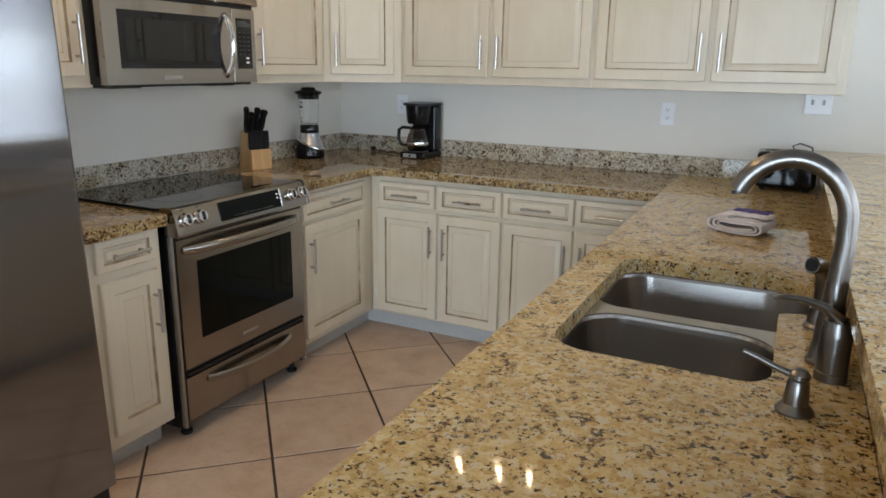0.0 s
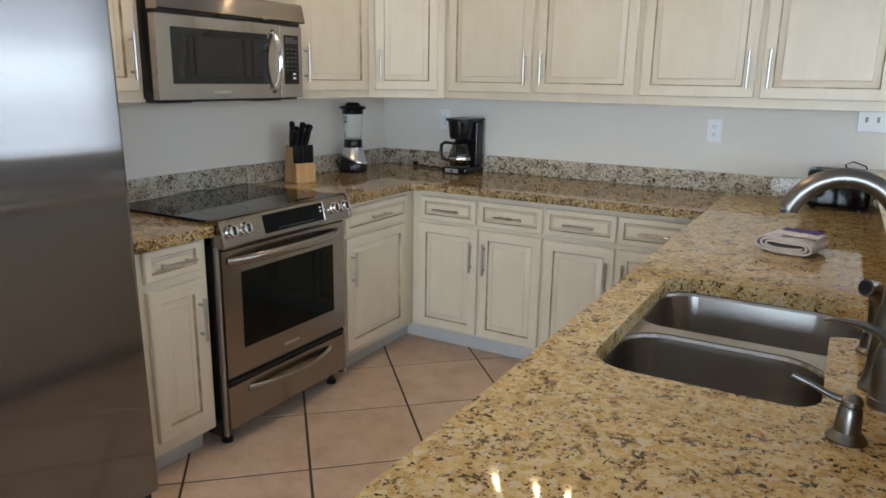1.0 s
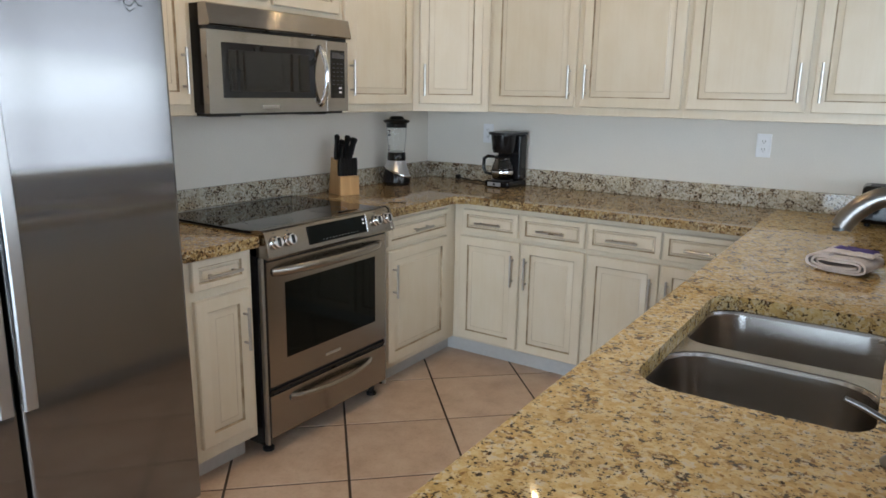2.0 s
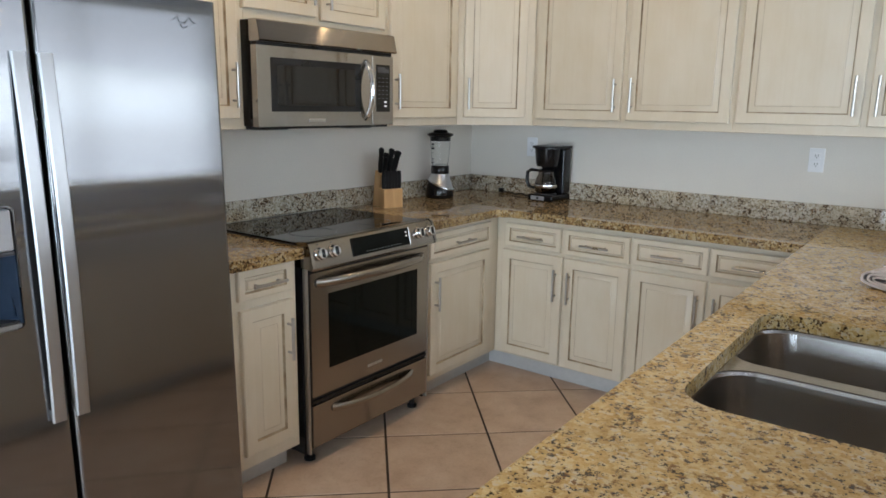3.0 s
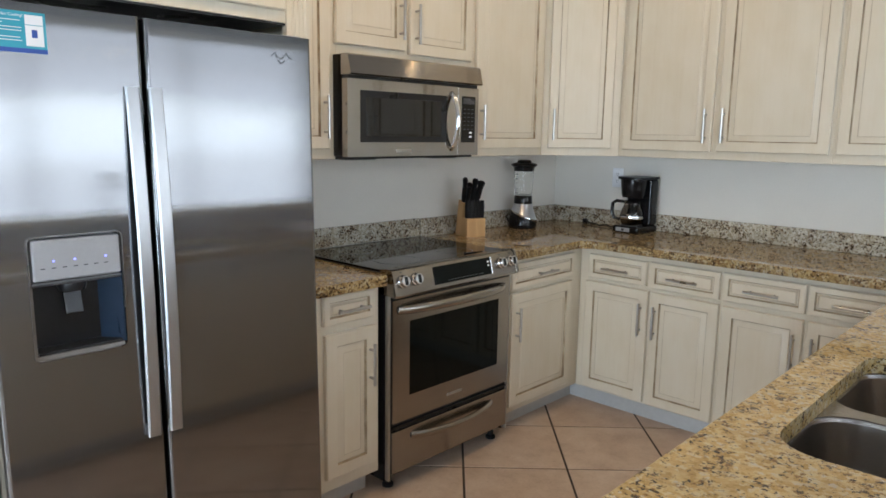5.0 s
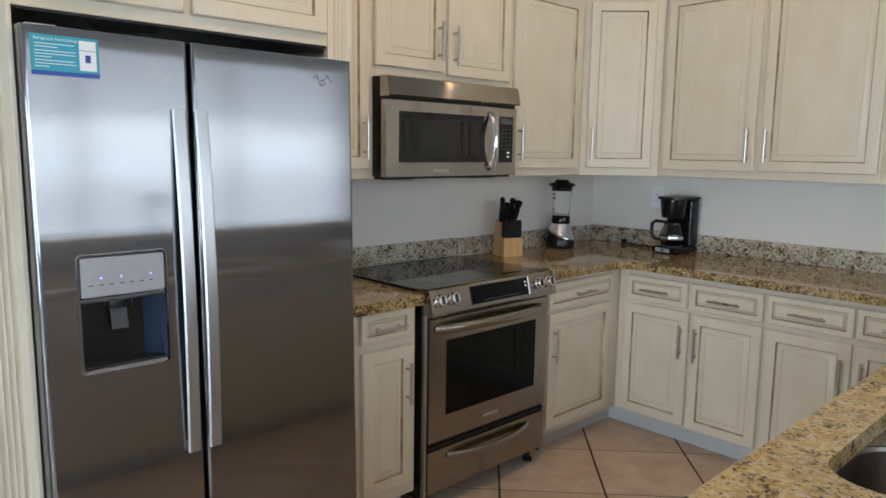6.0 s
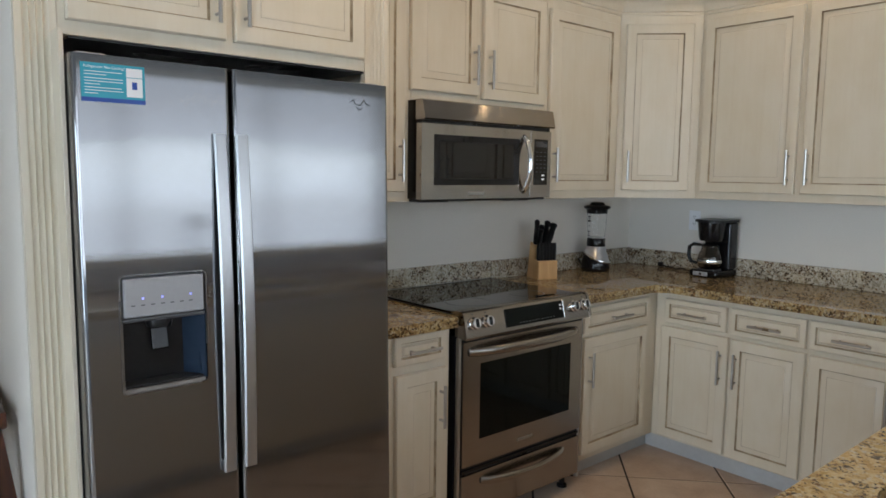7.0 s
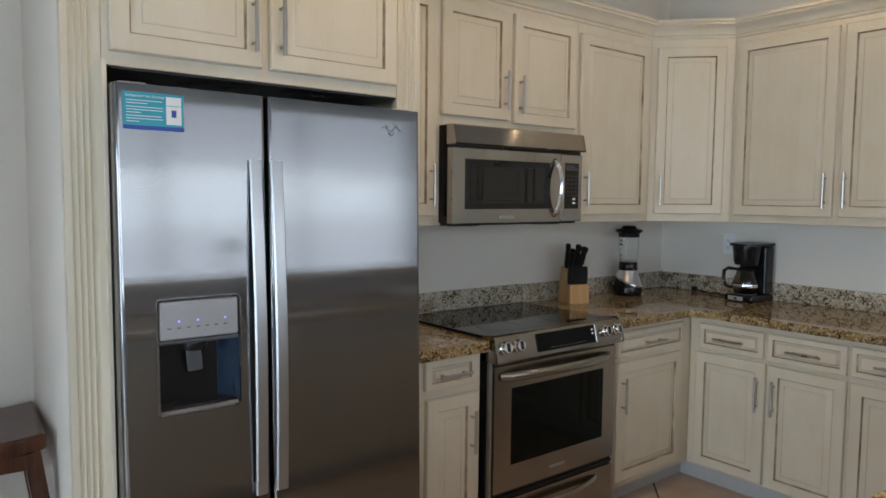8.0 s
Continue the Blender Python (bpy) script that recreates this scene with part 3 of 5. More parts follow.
BACK_RUN = [(0.004, -0.004), (0.004, -1.238), (0.645, -1.238), (0.645, -0.70), (0.70, -0.645), (2.1055, -0.645), (2.1055, -0.004)]
PENINSULA = [(2.1065, -0.004), (2.1065, -3.38), (2.770, -3.38), (2.770, -0.004)]
part("slab", countertop(rounded(BACK_RUN, [0, 0, 0.004, 0.02, 0.02, 0, 0], 5), []), SHADED_GRANITE, top, "slab along the wall, browned to look less lit")
part("slab", countertop(rounded(PENINSULA, [0, 0.03, 0, 0], 5), [SINK_CUT]), GRANITE, top, "golden peninsula slab with sink cut-out")
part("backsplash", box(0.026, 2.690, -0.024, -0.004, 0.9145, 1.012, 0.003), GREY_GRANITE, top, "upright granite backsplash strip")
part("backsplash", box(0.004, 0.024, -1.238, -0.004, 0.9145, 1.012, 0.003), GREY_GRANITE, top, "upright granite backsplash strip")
left_top = thing("granite_countertop", RANGE_WALL @ at(-2.345, 0, 0), "short polished golden granite worktop beside the fridge", "countertop")
part("slab", countertop(rounded(rect(0, 0.332, -0.642, -0.004), [0.004, 0.012, 0, 0], 4), []), SHADED_GRANITE, left_top)
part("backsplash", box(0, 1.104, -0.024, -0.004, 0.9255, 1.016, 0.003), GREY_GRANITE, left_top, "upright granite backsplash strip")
bar = thing("breakfast_bar", at(0, 0, 0), "raised polished golden granite breakfast bar", "countertop")
part("slab", countertop(rounded([(2.742, -3.42), (3.18, -3.42), (3.18, -0.004), (2.700, -0.004)], [0.03, 0.08, 0, 0], 6), [], 1.0385, 1.0785), GRANITE, bar)

# the darker granite copy stands in for the riser's shade
part("riser", box(2.771, 2.790, -3.37, -0.026, 0.876, 1.036, 0.002), SHADED_GRANITE, bar, "granite riser below the bar")

# ---- fridge surround ----
sur = thing("fridge_surround", RANGE_WALL @ at(-3.452, 0, 0), "cream glazed cabinet surround with fluted stiles round the fridge", "cabinet")


def fluted(w, h, t=0.024, flutes=4, margin=0.016):
    """A stile with rounded upright grooves, front at y = -t."""
    pts = [(0, 0), (0, -t), (margin, -t)]
    step = (w - 2 * margin) / flutes
    for i in range(flutes):
        a = margin + i * step
        for k in range(1, 8):
            u = k / 8
            pts.append((a + step * u, -t + 0.0075 * math.sin(math.pi * u) ** 0.8))
        pts.append((a + step, -t))
    pts += [(w, -t), (w, 0)]
    return prism(pts, [], 0, h)


H_SUR = 2.62
for x in (0.0, 1.012):
    s = fluted(0.092, H_SUR)
    bmesh.ops.translate(s, verts=s.verts[:], vec=(x, -0.600, 0))
    part("fluted_stile", s, PAINT, sur, "fluted cream stile")
structure("wall_return", box(0.0, 0.592, -3.452, -3.425, -0.004, CEIL), WALL, "short greige wall return beside the fridge")
part("side_panel", box(1.083, 1.104, -0.599, -0.004, 0, H_SUR), PAINT, sur)
part("inner_strip", box(0.0765, 0.0885, -0.702, -0.580, 0.0, 1.797, 0.002), PAINT, sur)
bm = box(0.094, 1.010, -0.600, -0.010, 1.796, H_SUR)
add(bm, box(0.094, 1.010, -0.622, -0.600, 1.796, H_SUR, 0.002))
part("body", bm, PAINT, sur)
# black board put here for the deep shade of the gap
part("underside", box(0.118, 1.009, -0.619, -0.012, 1.789, 1.7955), BLACK, sur, "black board standing in for shade above the fridge")
for a, b, side in ((0.112, 0.526, "r"), (0.552, 1.000, "l")):
    f = panel_door(b - a, 0.66)
    bmesh.ops.translate(f, verts=f.verts[:], vec=(a, -0.623, 1.832))
    leaf = part("door", f, [PAINT, GLAZE], sur)
    part("handle", bar_handle(0.165, b - 0.03 if side == "r" else a + 0.03, 1.955, True, -0.6425), HANDLE, leaf, "brushed nickel bar handle")


def arc_bar(x0, x1, z, y, bow, r, flat=1.0, n=18, drop=0.0):
    """A bowed bar from x0 to x1 at height z, standing bow off the face y in the middle and meeting it at its ends."""
    pts = []
    for i in range(n + 1):
        u = i / n
        pts.append((x0 + (x1 - x0) * u, y - bow * math.sin(math.pi * u) ** 0.55, z - drop * math.sin(math.pi * u)))
    return tube(pts, r, 14, flat=flat)


def quad_line(x0, x1, z0, z1, y, depth=0.0012):
    return box(x0, x1, y - depth, y, z0, z1)


# ---- refrigerator ----
fr = thing("refrigerator", RANGE_WALL @ at(-3.355, -0.049, -0.0125) @ pose(0, 0, 0, -1.15), "side-by-side stainless steel refrigerator with water dispenser, doors shut", "refrigerator")
FW, FT = 0.918, 1.735
part("body", box(0.006, FW - 0.006, -0.655, -0.05, 0.02, FT - 0.015, 0.004), DARK_GREY, fr)
part("kick_grille", box(0.008, FW - 0.008, -0.700, -0.655, 0.012, 0.100, 0.004), BLACK, fr, "black slotted kick grille")
part("hinge_cover", box(0.012, 0.085, -0.70, -0.60, FT - 0.014, FT + 0.010, 0.006), GREY, fr)
part("hinge_cover", box(FW - 0.085, FW - 0.012, -0.70, -0.60, FT - 0.014, FT + 0.010, 0.006), GREY, fr)
for x in (0.07, FW - 0.07):
    part("foot", lathe([(0.022, 0), (0.022, 0.008), (0.014, 0.012), (0.014, 0.03)], 14, at=(x, -0.62, 0)), BLACK, fr)


def steel_leaf(x0, x1, hole=None):
    """A fridge door: thick slab with rolled upright edges, and a hole where the dispenser sits."""
    z0, z1 = 0.112, FT
    if hole:
        bm = prism(rect(x0 + 0.012, x1 - 0.012, z0, z1), [rounded(rect(*hole), 0.014, 5)], -0.735, -0.672, "y")
        for a, b in ((x0, x0 + 0.0121), (x1 - 0.0121, x1)):
            s = 1 if a == x0 else -1
            edge = a if s == 1 else b
            pts = [(edge, -0.672), (edge, -0.721)]
            pts += [(edge + s * (0.0121 - 0.0121 * math.cos(k * math.pi / 10)), -0.721 - 0.014 * math.sin(k * math.pi / 10)) for k in range(1, 6)]
            pts += [(edge + s * 0.0121, -0.672)]
            add(bm, prism(pts, [], z0, z1))
        return bm
    pts = []
    for edge, s in ((x0, 1), (x1, -1)):
        side = [(edge, -0.672), (edge, -0.721)] + [(edge + s * (0.0121 - 0.0121 * math.cos(k * math.pi / 10)), -0.721 - 0.014 * math.sin(k * math.pi / 10)) for k in range(1, 6)]
        pts += side if s == 1 else side[::-1]
    return prism(pts, [], z0, z1)


D = (0.081, 0.302, 0.884, 1.191)
freezer = part("door", steel_leaf(-0.006, 0.3865, D), FRIDGE_STEEL, fr, "freezer door with dispenser")
fresh = part("door", steel_leaf(0.3945, FW), FRIDGE_STEEL, fr, "tall brushed steel fridge door")
part("gasket", box(0.010, FW - 0.010, -0.672, -0.655, 0.10, FT - 0.008), BLACK, fr, "black door gasket")


def bow_handle(x):
    """A flat bar handle: close to the door at its foot, bowing out above the middle, and set on a block at its head."""
    bm = bmesh.new()
    rings = []
    n = 36
    for i in range(n + 1):
        u = i / n
        z = 0.618 + (1.558 - 0.618) * u
        out = 0.019 - 0.007 * u + 0.016 * math.sin(math.pi * u)
        w = 0.0182
        thick = 0.0125
        prof = [(-w + 0.002, -out + thick), (-w, -out + 0.005), (-w + 0.004, -out), (w - 0.004, -out), (w, -out + 0.005), (w - 0.002, -out + thick)]
        rings.append([bm.verts.new((x + a, -0.735 + b, z)) for a, b in prof])
    for r, s in zip(rings, rings[1:]):
        for j in range(6):
            bm.faces.new((r[j], r[(j + 1) % 6], s[(j + 1) % 6], s[j]))
    bm.faces.new(rings[0])
    bm.faces.new(rings[-1][::-1])
    add(bm, box(x - 0.0155, x + 0.0155, -0.744, -0.733, 1.525, 1.556, 0.003))
    add(bm, box(x - 0.0155, x + 0.0155, -0.750, -0.733, 0.620, 0.650, 0.003))
    return bm


part("handle", bow_handle(0.3520), FRIDGE_BAR, freezer, "bowed steel bar handle")
part("handle", bow_handle(0.4135), FRIDGE_BAR, fresh, "bowed steel bar handle")
# dispenser set into the freezer door
CAVITY = plain("smoky_grey_plastic", (0.24, 0.222, 0.21), 0.18, grain=40, amount=0.1)
part("dispenser_trim", prism(rounded(rect(D[0] - 0.002, D[1] + 0.002, D[2] - 0.002, D[3] + 0.002), 0.015, 5), [rounded(rect(D[0] + 0.0015, D[1] - 0.0015, D[2] + 0.0015, D[3] - 0.0015), 0.013, 5)], -0.7372, -0.725, "y"), NICKEL, freezer, "thin steel rim")
bm = box(D[0] + 0.001, D[1] - 0.001, -0.668, -0.662, D[2] + 0.001, 1.085)
add(bm, box(D[0] + 0.001, D[0] + 0.006, -0.730, -0.664, D[2] + 0.001, 1.085))
add(bm, box(D[0] + 0.006, D[1] - 0.006, -0.730, -0.664, D[2] + 0.001, D[2] + 0.012))
part("dispenser_cavity", bm, CAVITY, freezer, "dark recessed dispenser cavity")
part("cavity_side", prism([(D[1] - 0.004, -0.730), (D[1] - 0.001, -0.730), (D[1] - 0.001, -0.664), (D[1] - 0.050, -0.664)], [], D[2] + 0.0125, 1.085), REFLECTION_BLUE, freezer, "glossy side of the cavity, tinted blue for the window's reflection")
part("control_panel", box(D[0] + 0.007, D[1] - 0.004, -0.7355, -0.690, 1.082, D[3] - 0.007, 0.006), GREY, freezer, "grey touch panel with blue lights")
part("panel_lip", box(D[0] + 0.004, D[1] - 0.004, -0.7345, -0.690, 1.070, 1.081, 0.003), DARK_GREY, freezer)
for x in (0.137, 0.186, 0.260):
    part("indicator_light", box(x - 0.0026, x + 0.0026, -0.7362, -0.735, 1.128, 1.133), LED, freezer, "small blue light")
for i, x in enumerate((0.112, 0.137, 0.162, 0.187, 0.211, 0.236, 0.260)):
    part("printed_mark", box(x - 0.005, x + 0.005, -0.7362, -0.735, 1.112, 1.1145), DARK_GREY, freezer)
part("nozzle", lathe([(0.030, 0.0), (0.034, 0.012), (0.030, 0.03), (0.022, 0.033)], 18, at=(0.186, -0.700, 1.048)), BLACK, freezer, "dark round nozzle")
pad = box(-0.022, 0.022, -0.004, 0.004, -0.062, 0.0, 0.003)
bmesh.ops.transform(pad, matrix=pose(0.190, -0.682, 1.045, -12), verts=pad.verts[:])
part("paddle", pad, SATIN_BLACK, freezer)
part("drip_tray", box(D[0] + 0.010, D[1] - 0.010, -0.728, -0.668, D[2] + 0.0125, D[2] + 0.020, 0.002), BLACK, freezer)
sheet = prism([(-0.722, 0.915), (-0.700, 0.912), (-0.694, 0.985), (-0.716, 0.960)], [], D[1] - 0.016, D[1] - 0.013, "x")
part("clear_guide", sheet, BLUE_CLEAR, freezer, "pale blue clear plastic guide")
# badge strokes and the service label
bm = tube([(0.772, -0.7362, 1.672), (0.788, -0.7362, 1.684), (0.792, -0.7362, 1.670), (0.810, -0.7362, 1.666), (0.826, -0.7362, 1.684), (0.834, -0.7362, 1.672), (0.846, -0.7362, 1.669)], 0.0010, 6)
add(bm, tube([(0.795, -0.7362, 1.662), (0.806, -0.7362, 1.652), (0.820, -0.7362, 1.660)], 0.0010, 6))
part("badge", bm, BLACK, fresh, "small dark emblem strokes")
note = thing("service_label", fr.matrix_basis @ at(0.014, -0.7358, 1.622), "teal and white printed label stuck on the freezer door", "label")
part("sheet", box(0, 0.148, -0.0012, 0, 0, 0.0925), TEAL, note)
part("blue_strip", box(0, 0.148, -0.0018, -0.0013, 0, 0.010), BLUE, note)
part("white_field", box(0.104, 0.142, -0.0018, -0.0013, 0.016, 0.086), PAPER, note)
part("picture", box(0.117, 0.129, -0.0023, -0.0019, 0.035, 0.053), BLUE, note)
part("field_rule", box(0.104, 0.142, -0.0023, -0.0019, 0.0625, 0.064), TEAL, note)
words = bpy.data.curves.new("heading", "FONT")
words.body, words.size, words.extrude = "Refrigerator Not Cooling?", 0.0088, 0.0002
lettering = new("heading", words)
bm = bmesh.new()
letters = bpy.data.meshes.new_from_object(lettering)
bm.from_mesh(letters)
bpy.data.objects.remove(lettering)
bmesh.ops.transform(bm, matrix=at(0.007, -0.0016, 0.0805) @ pose(0, 0, 0, 90), verts=bm.verts[:])
part("heading", bm, PAPER, note, "white printed heading")
for i, (z, w) in enumerate(((0.071, 0.086), (0.064, 0.05), (0.055, 0.088), (0.048, 0.088), (0.041, 0.035), (0.033, 0.084), (0.026, 0.088), (0.019, 0.03))):
    part("text_bar", box(0.008, 0.008 + w, -0.0016, -0.0013, z, z + 0.0016), PAPER, note)

# ---- range ----
RW = 0.765
rg = thing("range", RANGE_WALL @ at(-2.008, 0, 0), "slide-in stainless steel electric range with black glass cooktop", "stove")
RF = -0.640
part("body", box(0.010, RW - 0.010, RF + 0.03, -0.03, 0.07, 0.905, 0.003), DARK, rg)
for x in (0.0, RW - 0.016):
    part("side_panel", box(x, x + 0.016, RF + 0.030, -0.03, 0.05, 0.905, 0.002), SATIN_BLACK, rg, "black enamelled side")
    part("side_trim", box(x + 0.002, x + 0.014, RF + 0.006, RF + 0.0295, 0.055, 0.825, 0.004), HANDLE, rg, "polished upright edge strip")
part("cooktop", box(0.002, RW - 0.002, -0.620, -0.028, 0.9155, 0.9245, 0.003), BLACK_GLASS, rg, "black glass cooktop")
for x, y, r in ((0.20, -0.46, 0.10), (0.56, -0.46, 0.085), (0.20, -0.19, 0.075), (0.56, -0.19, 0.10)):
    ring = prism([(x + r * math.cos(k * math.pi / 24), y + r * math.sin(k * math.pi / 24)) for k in range(48)],
                 [[(x + (r - 0.003) * math.cos(k * math.pi / 24), y + (r - 0.003) * math.sin(k * math.pi / 24)) for k in range(48)]], 0.9246, 0.9249)
    part("burner_ring", ring, DARK_GREY, rg, "thin grey printed burner ring")


def ribbon(profile, x0, x1):
    """An outline in (y, z) drawn out along x."""
    return prism(profile, [], x0, x1, "x")


PANEL = [(-0.580, 0.830), (-0.668, 0.822), (-0.674, 0.832), (-0.652, 0.918), (-0.646, 0.926), (-0.634, 0.9305), (-0.618, 0.931), (-0.606, 0.9285), (-0.580, 0.9255)]
part("control_panel", ribbon(PANEL, 0.012, RW - 0.012), RANGE_STEEL, rg, "sloping steel control panel")
CAP = [(y * 1.0 - 0.004, z + 0.002) for y, z in PANEL]
part("end_cap", ribbon(CAP, 0.0, 0.012), RANGE_STEEL, rg, "polished end cap")
part("end_cap", ribbon(CAP, RW - 0.012, RW), RANGE_STEEL, rg, "polished end cap")
SLOPE = pose(0, -0.6745, 0.832, -math.degrees(math.atan2(0.024, 0.096)))
# on the slope: x along the panel, z up the slope, y out of it


def on_slope(bm):
    bmesh.ops.transform(bm, matrix=SLOPE, verts=bm.verts[:])
    return bm


part("display", on_slope(box(0.222, 0.578, -0.0025, 0.004, 0.014, 0.088, 0.002)), OVEN_GLASS, rg, "black glass display")
part("display_edge", on_slope(box(0.5785, 0.588, -0.0035, 0.004, 0.012, 0.090, 0.002)), CHROME, rg)
for z, w in ((0.066, 0.010), (0.050, 0.010)):
    part("display_mark", on_slope(box(0.556, 0.556 + w, -0.0032, -0.0026, z, z + 0.007)), WHITE_PLASTIC, rg)
for i in range(12):
    part("display_mark", on_slope(box(0.300 + i * 0.019, 0.308 + i * 0.019, -0.0030, -0.0026, 0.024, 0.0255)), GREY, rg)
for x in (0.048, 0.120, 0.650, 0.722):
    dial = lathe([(0.0255, 0.0), (0.0255, 0.006), (0.0225, 0.010), (0.0215, 0.022), (0.019, 0.025)], 28)
    bmesh.ops.transform(dial, matrix=at(x, 0, 0.054) @ pose(0, 0, 0, 90), verts=dial.verts[:])
    kn = part("knob", on_slope(dial), CHROME, rg, "round chrome knob")
    part("grip", on_slope(box(x - 0.007, x + 0.007, -0.0295, -0.020, 0.054 - 0.017, 0.054 + 0.017, 0.004)), SATIN_BLACK, kn, "dark grip bar")
    part("printed_mark", on_slope(box(x - 0.003, x + 0.003, -0.0006, 0.001, 0.088, 0.0925)), DARK_GREY, rg)
part("black_gap", box(0.016, RW - 0.016, RF + 0.004, RF + 0.03, 0.805, 0.829), BLACK, rg)
WIN = (0.110, 0.670, 0.400, 0.712)
od = part("oven_door", prism(rounded(rect(0.018, RW - 0.018, 0.298, 0.806), 0.004, 2), [rect(*WIN)], RF, RF + 0.030, "y"), RANGE_STEEL, rg, "brushed steel oven door")
part("window", box(WIN[0] + 0.001, WIN[1] - 0.001, RF + 0.003, RF + 0.012, WIN[2] + 0.001, WIN[3] - 0.001), OVEN_GLASS, od, "dark oven window")
part("window_screen", prism(rect(WIN[0] + 0.001, WIN[1] - 0.001, WIN[2] + 0.001, WIN[3] - 0.001), [rect(WIN[0] + 0.035, WIN[1] - 0.035, WIN[2] + 0.03, WIN[3] - 0.03)], RF + 0.0022, RF + 0.0029, "y"), OVEN_GLASS, od, "black printed border")
part("handle", arc_bar(0.050, RW - 0.060, 0.765, RF + 0.004, 0.052, 0.0135, 1.35), RANGE_STEEL, od, "bowed steel door handle")
part("badge", box(0.335, 0.428, RF - 0.003, RF + 0.002, 0.334, 0.346, 0.002), HANDLE, od, "small metal badge")
part("black_gap", box(0.020, RW - 0.020, RF + 0.010, RF + 0.03, 0.262, 0.2975), BLACK, rg)
part("rail", box(0.020, RW - 0.020, RF + 0.002, RF + 0.02, 0.270, 0.284, 0.003), SATIN_BLACK, rg)
dr = part("drawer", box(0.018, RW - 0.018, RF, RF + 0.03, 0.082, 0.261, 0.003), RANGE_STEEL, rg, "steel storage drawer")
part("handle", arc_bar(0.125, RW - 0.130, 0.222, RF + 0.004, 0.040, 0.0115, 1.35, drop=0.012), RANGE_STEEL, dr, "bowed steel drawer handle")
for x, y in ((0.055, -0.572), (RW - 0.045, -0.572), (0.045, -0.10), (RW - 0.045, -0.10)):
    part("foot", lathe([(0.024, 0), (0.024, 0.012), (0.014, 0.018), (0.014, 0.075)], 18, at=(x, y, 0)), BLACK, rg, "black levelling foot")

# ---- microwave ----
MW = 0.775
mw = thing("microwave", RANGE_WALL @ at(-2.036, 0, 1.352), "over-the-range stainless steel microwave with black side", "microwave")
MF = -0.425
part("body", box(0.004, MW - 0.004, -0.392, -0.004, 0.004, 0.402, 0.003), SATIN_BLACK, mw)
part("underside", box(0.012, MW - 0.012, -0.40, -0.02, -0.006, 0.0038, 0.003), BLACK, mw)
for x in (0.06, 0.56):
    part("grease_filter", box(x, x + 0.15, -0.35, -0.10, -0.012, -0.0062, 0.004), DARK_GREY, mw)
VENT = [(-0.385, 0.322), (-0.440, 0.322), (-0.447, 0.327), (-0.4305, 0.397), (-0.424, 0.402), (-0.385, 0.402)]
part("vent_hood", ribbon(VENT, 0.0, MW), STEEL, mw, "steel vent visor")
part("vent_gap", box(0.006, MW - 0.006, MF + 0.006, -0.39, 0.308, 0.3215), BLACK, mw)
DX = 0.632
md = part("door", prism(rect(0.0, DX, 0.004, 0.308), [rounded(rect(0.064, 0.560, 0.062, 0.266), 0.004, 2)], MF, MF + 0.033, "y"), STEEL, mw, "brushed steel door")
part("window", box(0.0645, 0.5595, MF + 0.004, MF + 0.012, 0.0625, 0.2655), MIRROR_GLASS, md, "black mirror-like window")
part("window_border", prism(rect(0.0642, 0.5598, 0.0622, 0.2658), [rect(0.098, 0.530, 0.086, 0.240)], MF + 0.0032, MF + 0.0039, "y"), BLACK, md)
grip = []
for i in range(19):
    u = i / 18
    grip.append((0.592, MF + 0.004 - 0.046 * math.sin(math.pi * u) ** 0.6, 0.030 + 0.250 * u))
part("handle", tube(grip, 0.0125, 14, flat=0.8), CHROME, md, "bowed polished handle")
part("badge", box(0.255, 0.345, MF - 0.003, MF + 0.002, 0.020, 0.034, 0.002), HANDLE, md, "small metal badge")
cp = part("control_panel", box(DX + 0.003, MW, MF, MF + 0.033, 0.004, 0.308, 0.002), STEEL, mw, "steel control panel")
part("keypad", box(DX + 0.026, MW - 0.024, MF - 0.002, MF + 0.002, 0.062, 0.270, 0.002), BLACK_GLASS, cp, "black touch keypad")
part("screen", box(DX + 0.034, MW - 0.032, MF - 0.0026, MF - 0.0021, 0.235, 0.260), DARK_GREY, cp)
for r in range(6):
    for c in range(3):
        part("key_mark", box(DX + 0.038 + c * 0.026, DX + 0.052 + c * 0.026, MF - 0.0026, MF - 0.0021, 0.120 + r * 0.018, 0.1230 + r * 0.018), DARK_GREY, cp)
for z in (0.084, 0.102):
    part("key_mark", box(DX + 0.078, DX + 0.096, MF - 0.0026, MF - 0.0021, z, z + 0.008), WHITE_PLASTIC, cp)

# ---- sink and taps ----
sk = thing("sink", at(0, 0, 0), "double-bowl undermount brushed steel sink with low divider", "sink")


